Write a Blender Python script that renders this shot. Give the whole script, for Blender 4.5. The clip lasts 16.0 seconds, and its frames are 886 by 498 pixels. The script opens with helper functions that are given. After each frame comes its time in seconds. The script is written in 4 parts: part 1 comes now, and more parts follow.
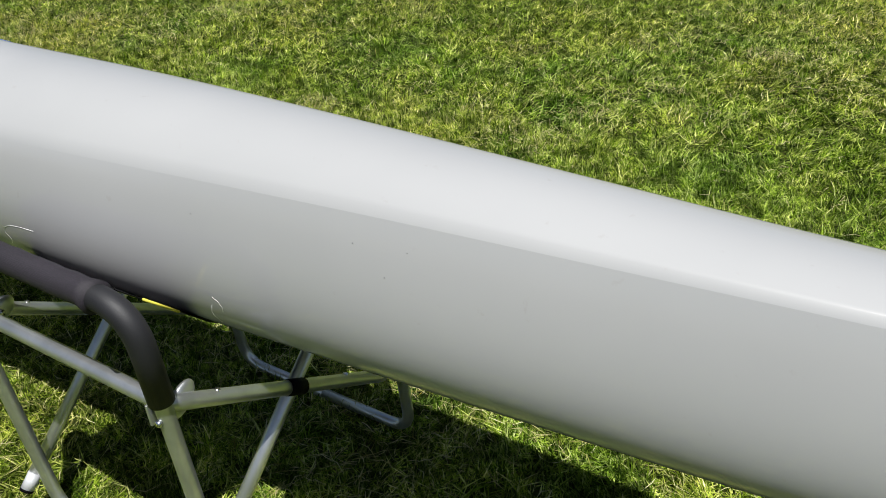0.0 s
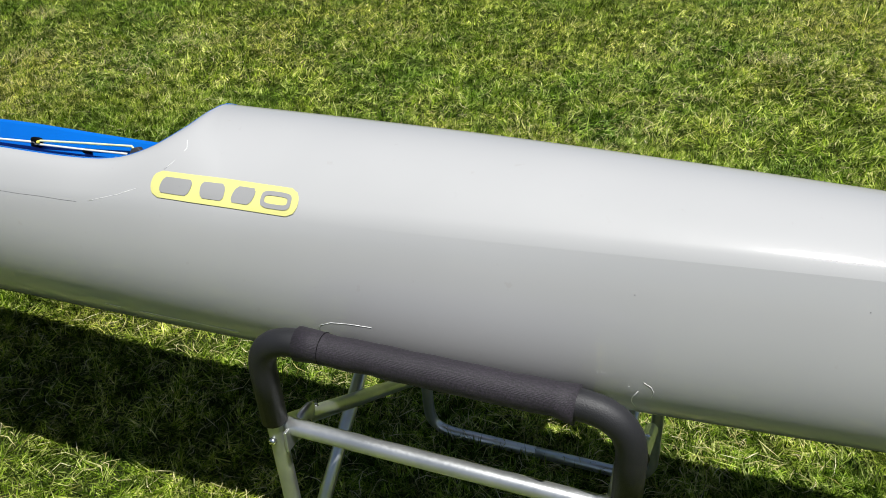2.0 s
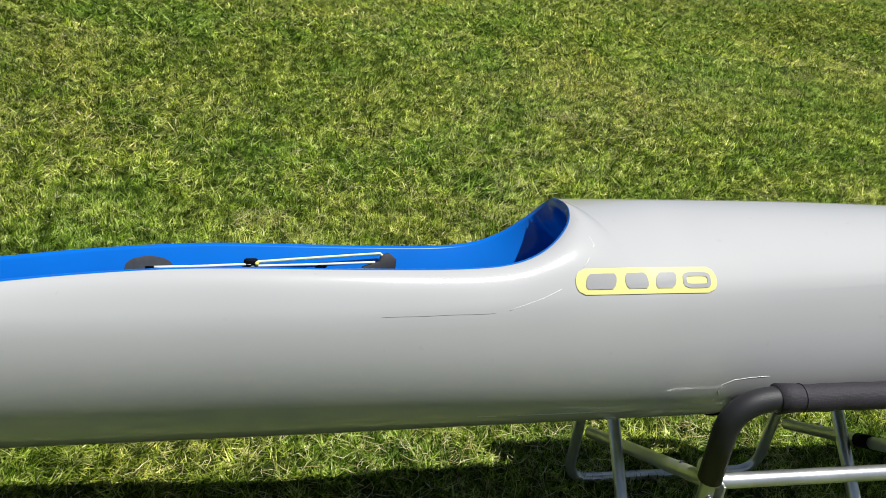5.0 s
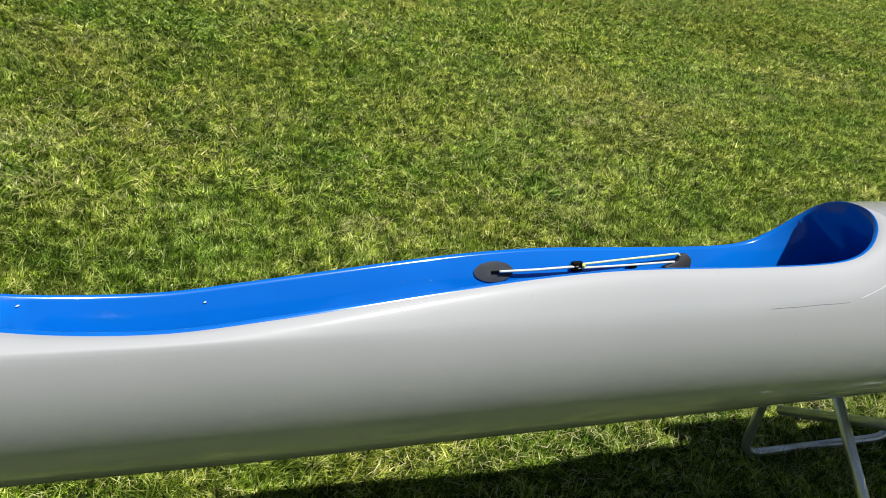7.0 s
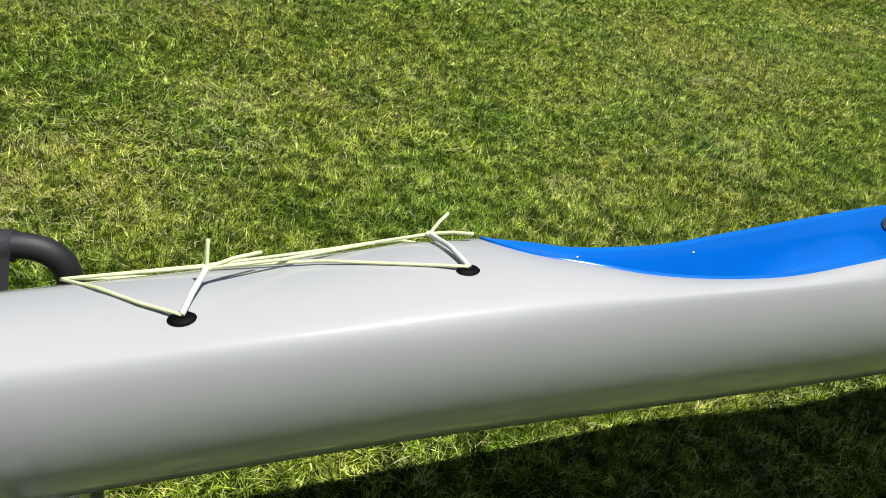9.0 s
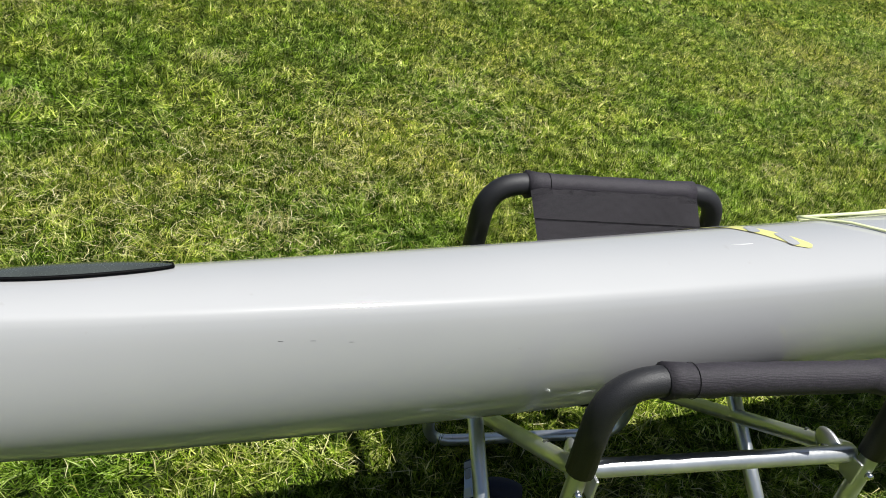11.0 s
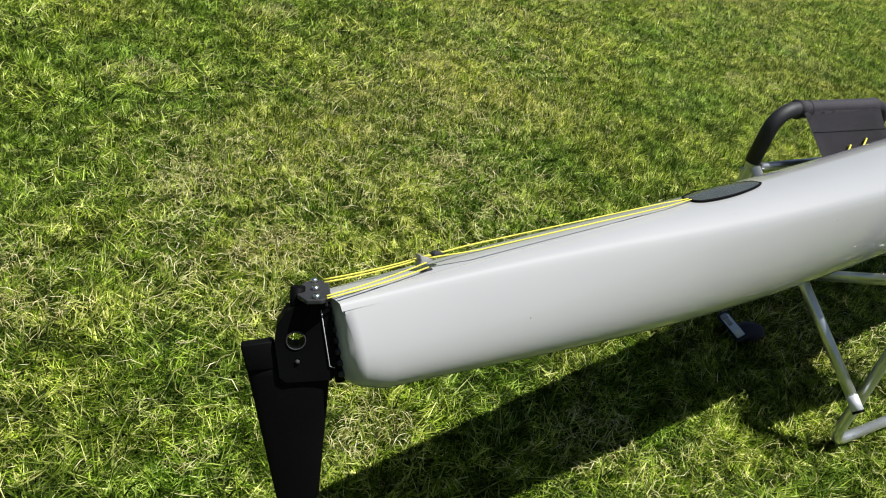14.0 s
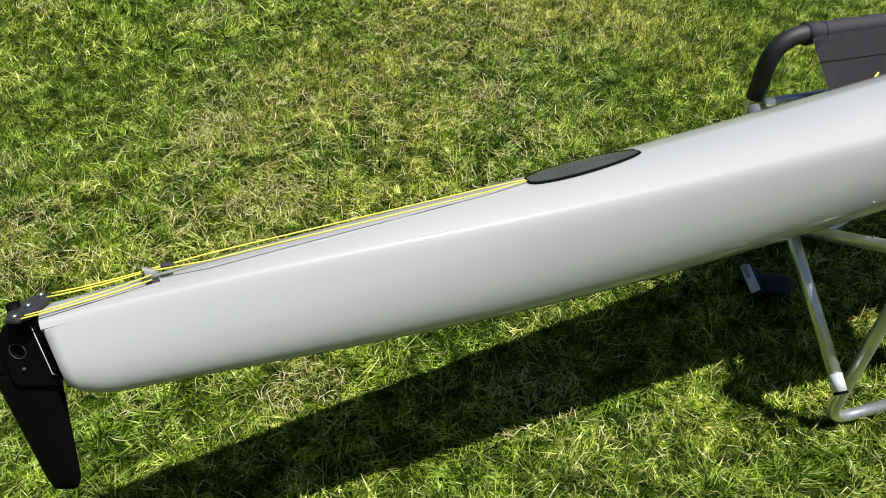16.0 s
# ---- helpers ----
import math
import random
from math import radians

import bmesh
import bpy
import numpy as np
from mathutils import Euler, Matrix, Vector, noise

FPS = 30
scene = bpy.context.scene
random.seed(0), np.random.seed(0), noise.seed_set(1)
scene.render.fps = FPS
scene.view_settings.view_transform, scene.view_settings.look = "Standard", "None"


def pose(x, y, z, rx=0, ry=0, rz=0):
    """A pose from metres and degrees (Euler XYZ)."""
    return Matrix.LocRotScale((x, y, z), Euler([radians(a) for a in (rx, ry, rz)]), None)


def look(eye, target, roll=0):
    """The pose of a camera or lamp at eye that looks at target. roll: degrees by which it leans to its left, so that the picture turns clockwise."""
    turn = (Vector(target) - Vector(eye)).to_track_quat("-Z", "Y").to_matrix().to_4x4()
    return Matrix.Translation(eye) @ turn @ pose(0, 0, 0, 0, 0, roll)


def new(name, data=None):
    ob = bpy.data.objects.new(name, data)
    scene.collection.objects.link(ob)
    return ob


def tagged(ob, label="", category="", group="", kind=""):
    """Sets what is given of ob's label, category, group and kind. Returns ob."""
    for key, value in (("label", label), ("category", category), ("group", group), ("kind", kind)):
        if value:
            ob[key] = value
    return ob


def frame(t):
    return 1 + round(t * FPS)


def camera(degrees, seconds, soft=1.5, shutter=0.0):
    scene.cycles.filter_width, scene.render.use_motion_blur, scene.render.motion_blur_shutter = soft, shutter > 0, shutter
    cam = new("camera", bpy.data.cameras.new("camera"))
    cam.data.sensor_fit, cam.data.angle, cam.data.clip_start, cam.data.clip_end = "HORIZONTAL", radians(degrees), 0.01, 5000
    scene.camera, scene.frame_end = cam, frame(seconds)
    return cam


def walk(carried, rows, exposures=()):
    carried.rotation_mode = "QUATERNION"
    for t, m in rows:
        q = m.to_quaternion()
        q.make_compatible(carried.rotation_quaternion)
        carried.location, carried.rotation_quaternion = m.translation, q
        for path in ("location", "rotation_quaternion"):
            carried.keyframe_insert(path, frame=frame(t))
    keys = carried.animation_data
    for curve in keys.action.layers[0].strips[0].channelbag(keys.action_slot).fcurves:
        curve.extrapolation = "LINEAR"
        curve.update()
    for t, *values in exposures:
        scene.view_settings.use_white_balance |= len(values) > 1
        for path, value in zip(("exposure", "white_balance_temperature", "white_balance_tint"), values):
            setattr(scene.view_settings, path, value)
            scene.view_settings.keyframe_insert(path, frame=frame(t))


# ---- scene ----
cam = camera(58.5, 16.0, soft=0.95)
PATH = [
    (0, (1.332, -0.762, 1.126), (0.479, 0.708, 0.071), -1.6),
    (0.5, (1.162, -0.817, 1.138), (0.332, 0.668, 0.086), -3.3),
    (1, (0.996, -0.873, 1.147), (0.259, 0.66, 0.095), -2.6),
    (1.5, (0.809, -0.898, 1.15), (0.169, 0.678, 0.098), -2.4),
    (2, (0.642, -0.926, 1.16), (0.114, 0.693, 0.112), -0.8),
    (2.5, (0.441, -1.01, 1.187), (0.076, 0.672, 0.167), -0.9),
    (3, (0.279, -1.044, 1.184), (0.082, 0.688, 0.204), 1.6),
    (3.5, (0.116, -1.027, 1.186), (0.053, 0.729, 0.23), 2.5),
    (4, (-0.074, -1.024, 1.192), (0.048, 0.738, 0.252), 4.1),
    (4.2, (-0.141, -1.03, 1.192), (0.043, 0.733, 0.264), 4.3),
    (6.3, (-0.842, -0.984, 1.165), (-0.184, 0.706, 0.322), 8.0),
    (6.5, (-0.904, -0.961, 1.157), (-0.244, 0.73, 0.316), 7.7),
    (7, (-1.112, -0.947, 1.166), (-0.429, 0.725, 0.307), 8.3),
    (7.5, (-1.347, -0.928, 1.172), (-0.637, 0.724, 0.296), 7.6),
    (8, (-1.53, -0.883, 1.141), (-0.803, 0.761, 0.265), 7.0),
    (8.2, (-1.592, -0.858, 1.139), (-0.878, 0.778, 0.236), 6.8),
    (10.3, (-2.566, -0.787, 1.081), (-1.789, 0.801, 0.146), 11.5),
    (10.5, (-2.676, -0.782, 1.08), (-1.906, 0.808, 0.144), 11.3),
    (11, (-2.922, -0.75, 1.061), (-2.136, 0.822, 0.106), 11.4),
    (11.5, (-3.144, -0.68, 1.031), (-2.33, 0.861, 0.05), 11.5),
    (12, (-3.396, -0.653, 1.027), (-2.468, 0.824, 0.049), 11.6),
    (12.5, (-3.593, -0.628, 1.017), (-2.623, 0.821, 0.037), 11.9),
    (13, (-3.761, -0.552, 1.0), (-2.761, 0.849, -0.018), 11.8),
    (13.5, (-3.899, -0.527, 1.009), (-2.808, 0.803, -0.011), 13.2),
    (14, (-4.015, -0.571, 1.08), (-2.834, 0.669, 0.047), 13.1),
    (14.5, (-3.984, -0.664, 1.201), (-2.989, 0.628, 0.043), 6.2),
    (15, (-3.861, -0.763, 1.264), (-3.018, 0.588, 0.053), 4.2),
    (15.5, (-3.709, -0.79, 1.258), (-2.975, 0.58, 0.0), 2.7),
    (16, (-3.49, -0.764, 1.237), (-2.866, 0.608, -0.078), 1.3),
]
walk(cam, [(t, look(eye, target, roll)) for t, eye, target, roll in PATH], exposures=[(0.0, 0.74), (4.0, 0.76), (7.0, 0.74), (8.2, 0.76), (11.0, 0.89), (16.0, 0.88)])


# ---- world, sun ----
SUN_TO = Vector((0.215, -0.25, 0.94)).normalized()
world = bpy.data.worlds.new("sky")
scene.world = world
world.use_nodes = True
wn = world.node_tree.nodes
sky = wn.new("ShaderNodeTexSky")
sky.sky_type = "NISHITA"
sky.sun_disc = False
sky.dust_density = 1.4
sky.sun_elevation = math.asin(SUN_TO.z)
sky.sun_rotation = math.atan2(SUN_TO.x, SUN_TO.y)
wn["Background"].inputs["Strength"].default_value = 0.033
world.node_tree.links.new(sky.outputs[0], wn["Background"].inputs["Color"])
sun = new("sun", bpy.data.lights.new("sun", "SUN"))
sun.data.energy = 4.3
sun.data.angle = radians(0.53)
sun.data.color = (0.99, 0.985, 0.962)
sun.matrix_world = look(SUN_TO * 20, (0, 0, 0))


# ---- materials ----
def material(name, color, rough=0.5, metal=0.0, coat=0.0, spec=0.5):
    m = bpy.data.materials.new(name)
    m.use_nodes = True
    b = m.node_tree.nodes["Principled BSDF"]
    b.inputs["Base Color"].default_value = (*color, 1)
    b.inputs["Roughness"].default_value = rough
    b.inputs["Metallic"].default_value = metal
    b.inputs["Coat Weight"].default_value = coat
    b.inputs["Coat Roughness"].default_value = 0.04
    b.inputs["Specular IOR Level"].default_value = spec
    return m, m.node_tree, b


def node(tree, kind, **values):
    n = tree.nodes.new(kind)
    for key, value in values.items():
        n.inputs[key.replace("_", " ")].default_value = value
    return n


def noise_tex(tree, scale, detail=4.0, rough=0.55, vec=None):
    n = node(tree, "ShaderNodeTexNoise", Scale=scale, Detail=detail, Roughness=rough)
    if vec is None:
        vec = tree.nodes.new("ShaderNodeTexCoord").outputs["Object"]
    tree.links.new(vec, n.inputs["Vector"])
    return n


def ramp(tree, fac, stops):
    r = tree.nodes.new("ShaderNodeValToRGB")
    while len(r.color_ramp.elements) < len(stops):
        r.color_ramp.elements.new(0.5)
    for e, (at, col) in zip(r.color_ramp.elements, stops):
        e.position = at
        e.color = (*col, 1)
    tree.links.new(fac, r.inputs["Fac"])
    return r


def mix(tree, fac, a, b, mode="MIX"):
    m = tree.nodes.new("ShaderNodeMix")
    m.data_type = "RGBA"
    m.blend_type = mode
    for sock, val in ((m.inputs[0], fac), (m.inputs[6], a), (m.inputs[7], b)):
        if isinstance(val, (int, float)):
            sock.default_value = val
        elif isinstance(val, tuple):
            sock.default_value = (*val, 1)
        else:
            tree.links.new(val, sock)
    return m.outputs[2]


def bump(tree, b, height, strength, dist=0.001):
    n = node(tree, "ShaderNodeBump", Strength=strength, Distance=dist)
    tree.links.new(height, n.inputs["Height"])
    tree.links.new(n.outputs[0], b.inputs["Normal"])


def varied(name, color, rough, metal=0.0, coat=0.0, amount=0.12, scale=9.0, grain=0.0, grain_scale=400.0, spec=0.5):
    """A plain coat of colour with large and small unevenness in tone and gloss."""
    m, t, b = material(name, color, rough, metal, coat, spec)
    big = noise_tex(t, scale)
    dark = tuple(c * (1 - amount) for c in color)
    light = tuple(min(1.0, c * (1 + amount)) for c in color)
    r = ramp(t, big.outputs["Fac"], [(0.3, dark), (0.7, light)])
    t.links.new(r.outputs[0], b.inputs["Base Color"])
    fine = noise_tex(t, grain_scale, 2.0)
    rr = node(t, "ShaderNodeMapRange", To_Min=max(0.02, rough * 0.75), To_Max=min(1.0, rough * 1.3))
    t.links.new(fine.outputs["Fac"], rr.inputs["Value"])
    t.links.new(rr.outputs[0], b.inputs["Roughness"])
    if grain:
        bump(t, b, fine.outputs["Fac"], grain)
    return m


def hull_paint():
    m, t, b = material("grey_gelcoat", (0.322, 0.322, 0.324), 0.46, 0.0, 1.0, 0.12)
    big = noise_tex(t, 3.0, 3.0)
    small = noise_tex(t, 60.0, 3.0)
    base = ramp(t, big.outputs["Fac"], [(0.3, (0.330, 0.331, 0.332)), (0.7, (0.352, 0.352, 0.352))])
    specks = ramp(t, small.outputs["Fac"], [(0.70, (1, 1, 1)), (0.76, (0.95, 0.94, 0.92))])
    t.links.new(mix(t, 1.0, base.outputs[0], specks.outputs[0], "MULTIPLY"), b.inputs["Base Color"])
    # hand-laid skin: slow ripples, and fine polishing marks drawn out along the boat
    c = t.nodes.new("ShaderNodeTexCoord").outputs["Object"]
    wave = noise_tex(t, 7.0, 2.0, vec=c)
    ripple = node(t, "ShaderNodeBump", Strength=0.10, Distance=0.0012)
    t.links.new(wave.outputs["Fac"], ripple.inputs["Height"])
    t.links.new(ripple.outputs[0], b.inputs["Normal"])
    drawn = node(t, "ShaderNodeMapping", Scale=(0.35, 1.0, 1.0))
    t.links.new(c, drawn.inputs["Vector"])
    marks = noise_tex(t, 95.0, 5.0, 0.7, vec=drawn.outputs[0])
    skin_marks = node(t, "ShaderNodeBump", Strength=0.11, Distance=0.0012)
    t.links.new(marks.outputs["Fac"], skin_marks.inputs["Height"])
    t.links.new(ripple.outputs[0], skin_marks.inputs["Normal"])
    t.links.new(skin_marks.outputs[0], b.inputs["Coat Normal"])
    b.inputs["Coat Roughness"].default_value = 0.085
    rr = node(t, "ShaderNodeMapRange", To_Min=0.40, To_Max=0.52)
    t.links.new(noise_tex(t, 22.0, 5.0, vec=c).outputs["Fac"], rr.inputs["Value"])
    t.links.new(rr.outputs[0], b.inputs["Roughness"])
    return m


def brushed_metal():
    m, t, b = material("anodised_aluminium", (0.62, 0.63, 0.64), 0.4, 0.88)
    big = noise_tex(t, 14.0, 4.0)
    r = ramp(t, big.outputs["Fac"], [(0.35, (0.52, 0.54, 0.54)), (0.65, (0.70, 0.71, 0.70))])
    t.links.new(r.outputs[0], b.inputs["Base Color"])
    fine = noise_tex(t, 220.0, 3.0)
    rr = node(t, "ShaderNodeMapRange", To_Min=0.24, To_Max=0.42)
    t.links.new(fine.outputs["Fac"], rr.inputs["Value"])
    t.links.new(rr.outputs[0], b.inputs["Roughness"])
    return m


def canvas_cloth(name, color):
    m, t, b = material(name, color, 0.72)
    c = t.nodes.new("ShaderNodeTexCoord").outputs["Object"]
    heights = []
    for way in ("X", "Y", "Z"):
        w = node(t, "ShaderNodeTexWave", Scale=270.0, Distortion=1.2, Detail=1.0)
        w.bands_direction = way
        t.links.new(c, w.inputs["Vector"])
        heights.append(w.outputs["Fac"])
    weave = heights[0]
    for h in heights[1:]:
        add = t.nodes.new("ShaderNodeMath")
        t.links.new(weave, add.inputs[0])
        t.links.new(h, add.inputs[1])
        weave = add.outputs[0]
    big = noise_tex(t, 10.0, 5.0, vec=c)
    r = ramp(t, big.outputs["Fac"], [(0.3, tuple(v * 0.75 for v in color)), (0.62, color), (0.8, tuple(v * 1.6 for v in color))])
    thread = ramp(t, noise_tex(t, 620.0, 3.0, 0.7, vec=c).outputs["Fac"], [(0.36, (0.45, 0.42, 0.44)), (0.5, (1, 1, 1)), (0.62, (2.1, 1.85, 2.0))])
    cloth = mix(t, 1.0, r.outputs[0], thread.outputs[0], "MULTIPLY")
    # sparse pale scuffs
    scuff = ramp(t, noise_tex(t, 26.0, 6.0, 0.75, vec=c).outputs["Fac"], [(0.69, (0, 0, 0)), (0.74, (0.5, 0.5, 0.5))])
    t.links.new(mix(t, scuff.outputs[0], cloth, (0.16, 0.16, 0.17)), b.inputs["Base Color"])
    bump(t, b, weave, 0.25, 0.0005)
    return m


def lawn_tone(t, pos):
    """Slow drifts of the lawn's colour in plan: worn straw, yellow-green, deep green."""
    drift = noise_tex(t, 1.1, 4.0, vec=pos)
    patch = noise_tex(t, 4.5, 5.0, 0.6, vec=pos)
    return drift, patch


def grass_material():
    m, t, b = material("grass_blade", (0.1, 0.16, 0.03), 0.6, spec=0.05)
    g = t.nodes.new("ShaderNodeNewGeometry")
    rnd = g.outputs["Random Per Island"]
    blade = ramp(t, rnd, [(0.0, (0.012, 0.026, 0.0015)), (0.24, (0.051, 0.096, 0.0045)), (0.48, (0.137, 0.200, 0.015)),
                          (0.70, (0.244, 0.302, 0.045)), (0.88, (0.350, 0.385, 0.112)), (1.0, (0.49, 0.485, 0.225))])
    clump = ramp(t, noise_tex(t, 17.0, 3.0, 0.6, vec=g.outputs["Position"]).outputs["Fac"], [(0.38, (0.38, 0.44, 0.34)), (0.49, (1.0, 1.02, 0.96)), (0.60, (1.78, 1.74, 1.80))])
    tuft = ramp(t, noise_tex(t, 58.0, 2.0, 0.5, vec=g.outputs["Position"]).outputs["Fac"], [(0.36, (0.48, 0.52, 0.45)), (0.5, (1.0, 1.0, 1.0)), (0.64, (1.36, 1.34, 1.36))])
    drift, patch = lawn_tone(t, g.outputs["Position"])
    tone = ramp(t, patch.outputs["Fac"], [(0.32, (0.58, 0.72, 0.52)), (0.5, (1.0, 1.0, 1.0)), (0.66, (1.28, 1.20, 1.22))])
    slow = ramp(t, drift.outputs["Fac"], [(0.32, (0.75, 0.88, 0.74)), (0.66, (1.07, 0.98, 0.94))])
    c = mix(t, 1.0, blade.outputs[0], tone.outputs[0], "MULTIPLY")
    c = mix(t, 1.0, c, slow.outputs[0], "MULTIPLY")
    c = mix(t, 1.0, c, clump.outputs[0], "MULTIPLY")
    c = mix(t, 1.0, c, tuft.outputs[0], "MULTIPLY")
    t.links.new(c, b.inputs["Base Color"])
    thin = t.nodes.new("ShaderNodeBsdfTranslucent")
    t.links.new(c, thin.inputs["Color"])
    both = t.nodes.new("ShaderNodeMixShader")
    both.inputs[0].default_value = 0.22
    out = t.nodes["Material Output"]
    t.links.new(b.outputs[0], both.inputs[1])
    t.links.new(thin.outputs[0], both.inputs[2])
    t.links.new(both.outputs[0], out.inputs["Surface"])
    return m


def turf_material():
    m, t, b = material("turf", (0.07, 0.09, 0.02), 0.9, spec=0.2)
    g = t.nodes.new("ShaderNodeNewGeometry")
    pos = g.outputs["Position"]
    drift, patch = lawn_tone(t, pos)
    fine = noise_tex(t, 90.0, 6.0, 0.7, vec=pos)
    base = ramp(t, fine.outputs["Fac"], [(0.3, (0.005, 0.009, 0.001)), (0.5, (0.020, 0.030, 0.002)), (0.66, (0.070, 0.082, 0.010)), (0.8, (0.17, 0.15, 0.045))])
    tone = ramp(t, patch.outputs["Fac"], [(0.30, (0.6, 0.72, 0.55)), (0.5, (1.0, 1.0, 1.0)), (0.70, (1.4, 1.2, 1.1))])
    t.links.new(mix(t, 1.0, base.outputs[0], tone.outputs[0], "MULTIPLY"), b.inputs["Base Color"])
    bump(t, b, fine.outputs["Fac"], 0.9, 0.01)
    return m


GEL = hull_paint()
BLUE = varied("blue_gelcoat", (0.001, 0.104, 0.43), 0.14, coat=0.4, amount=0.10, scale=5.0, spec=0.35)
BLACK = varied("black_plastic", (0.002, 0.002, 0.0022), 0.6, amount=0.25, grain=0.15, spec=0.06)
RUBBER = varied("black_rubber", (0.02, 0.02, 0.022), 0.65, amount=0.3, grain=0.2)
FOAM = varied("grey_foam", (0.0085, 0.0085, 0.0102), 0.58, amount=0.25, scale=24.0, grain=0.35, grain_scale=700.0)
CANVAS = canvas_cloth("dark_canvas", (0.0128, 0.0105, 0.0148))
METAL = brushed_metal()
STEEL = varied("bright_steel", (0.75, 0.75, 0.74), 0.22, metal=1.0, amount=0.1)
GLINT_BAND = varied("pale_ferrule", (0.58, 0.59, 0.60), 0.42, metal=0.3, amount=0.1)
YELLOW = varied("yellow_cord", (0.58, 0.53, 0.06), 0.6, amount=0.15, scale=60.0, grain=0.4, grain_scale=900.0)
LIME = varied("pale_lime_cord", (0.56, 0.60, 0.33), 0.65, amount=0.15, scale=60.0, grain=0.4, grain_scale=900.0)
DECAL = varied("yellow_decal", (0.55, 0.53, 0.19), 0.3, amount=0.06)
GREYINK = varied("grey_decal", (0.245, 0.245, 0.245), 0.3, amount=0.05)
SMOKE = varied("smoked_cover", (0.040, 0.045, 0.040), 0.25, amount=0.3, coat=0.3)
# pale tone for scrapes, scuffs and reflections painted on the gelcoat
SCRATCH_GLINT = varied("scratch", (0.66, 0.66, 0.65), 0.5, amount=0.05)
DARKLINE = varied("hairline_crack", (0.07, 0.07, 0.07), 0.8, amount=0.1)
NAVY = canvas_cloth("navy_cloth", (0.004, 0.005, 0.016))
PALE = varied("pale_buckle", (0.50, 0.56, 0.66), 0.5, amount=0.2)
WHITE = varied("white_cord", (0.55, 0.56, 0.50), 0.6, amount=0.1)
GRASS = grass_material()
TURF = turf_material()


def straw_material():
    m, t, b = material("dry_straw", (0.6, 0.5, 0.25), 0.9, spec=0.0)
    g = t.nodes.new("ShaderNodeNewGeometry")
    r = ramp(t, g.outputs["Random Per Island"], [(0.0, (0.15, 0.145, 0.026)), (0.45, (0.32, 0.295, 0.115)), (0.85, (0.48, 0.44, 0.225)), (1.0, (0.60, 0.56, 0.34))])
    t.links.new(r.outputs[0], b.inputs["Base Color"])
    return m


STRAW = straw_material()


# ---- building helpers ----
def part(name, bm, mat, parent=None, label="", smooth=True):
    me = bpy.data.meshes.new(name)
    bm.normal_update()
    bm.to_mesh(me)
    bm.free()
    for p in me.polygons:
        p.use_smooth = smooth
    me.materials.append(mat)
    ob = new(name, me)
    if parent is not None:
        ob.parent = parent
    if label:
        tagged(ob, label)
    return ob


def empty(name, m, label, category, group=""):
    ob = new(name)
    ob.empty_display_size = 0.1
    ob.matrix_world = m
    return tagged(ob, label, category, group)


def fillet(points, radius, steps=6):
    """A polyline with its inner corners rounded."""
    pts = [Vector(p) for p in points]
    out = [pts[0]]
    for a, b, c in zip(pts, pts[1:], pts[2:]):
        u, v = (a - b), (c - b)
        r = min(radius, u.length * 0.49, v.length * 0.49)
        p, q = b + u.normalized() * r, b + v.normalized() * r
        for i in range(steps + 1):
            s = i / steps
            out.append((1 - s) ** 2 * p + 2 * s * (1 - s) * b + s * s * q)
    out.append(pts[-1])
    return out


def tube(bm, points, r, sides=12, closed=False, cap=True):
    """Sweeps a circle along a polyline. r: one radius, or one for each point."""
    pts = [Vector(p) for p in points]
    n = len(pts)
    rings, ref = [], None
    for i, p in enumerate(pts):
        if closed:
            d = pts[(i + 1) % n] - pts[i - 1]
        else:
            d = pts[min(i + 1, n - 1)] - pts[max(i - 1, 0)]
        d.normalize()
        if ref is None:
            ref = Vector((0, 0, 1)) if abs(d.z) < 0.9 else Vector((1, 0, 0))
        u = (ref - d * ref.dot(d)).normalized()
        ref = u
        w = d.cross(u)
        rad = r[i] if isinstance(r, (list, tuple)) else r
        rings.append([bm.verts.new(p + rad * (u * math.cos(k * math.tau / sides) + w * math.sin(k * math.tau / sides))) for k in range(sides)])
    for a, b in zip(rings, rings[1:] + ([rings[0]] if closed else [])):
        for k in range(sides):
            bm.faces.new((a[k], a[(k + 1) % sides], b[(k + 1) % sides], b[k]))
    if cap and not closed and n > 1:
        bm.faces.new(list(reversed(rings[0])))
        bm.faces.new(rings[-1])
    return bm


def tube_part(name, points, r, mat, parent, label="", sides=12, closed=False):
    return part(name, tube(bmesh.new(), points, r, sides, closed), mat, parent, label)


def block(bm, size, m=Matrix(), bevel=0.0):
    made = bmesh.ops.create_cube(bm, size=1.0, matrix=m @ Matrix.Diagonal((*size, 1)))
    if bevel:
        edges = list({e for v in made["verts"] for e in v.link_edges})
        bmesh.ops.bevel(bm, geom=edges, offset=bevel, segments=2, affect="EDGES", profile=0.5)
    return bm


def plate(bm, outline, thick, m=Matrix(), bevel=0.0):
    """An outline in the x-z plane given a thickness along y."""
    front = [bm.verts.new(m @ Vector((x, -thick / 2, z))) for x, z in outline]
    back = [bm.verts.new(m @ Vector((x, thick / 2, z))) for x, z in outline]
    bm.faces.new(front)
    bm.faces.new(list(reversed(back)))
    for i in range(len(outline)):
        j = (i + 1) % len(outline)
        bm.faces.new((front[j], front[i], back[i], back[j]))
    bmesh.ops.recalc_face_normals(bm, faces=bm.faces[:])
    if bevel:
        bmesh.ops.bevel(bm, geom=bm.edges[:], offset=bevel, segments=2, affect="EDGES", profile=0.5)
    return bm


def lerp_table(table):
    xs, vs = zip(*table)

    def at(x):
        return float(np.interp(x, xs, vs))
    return at


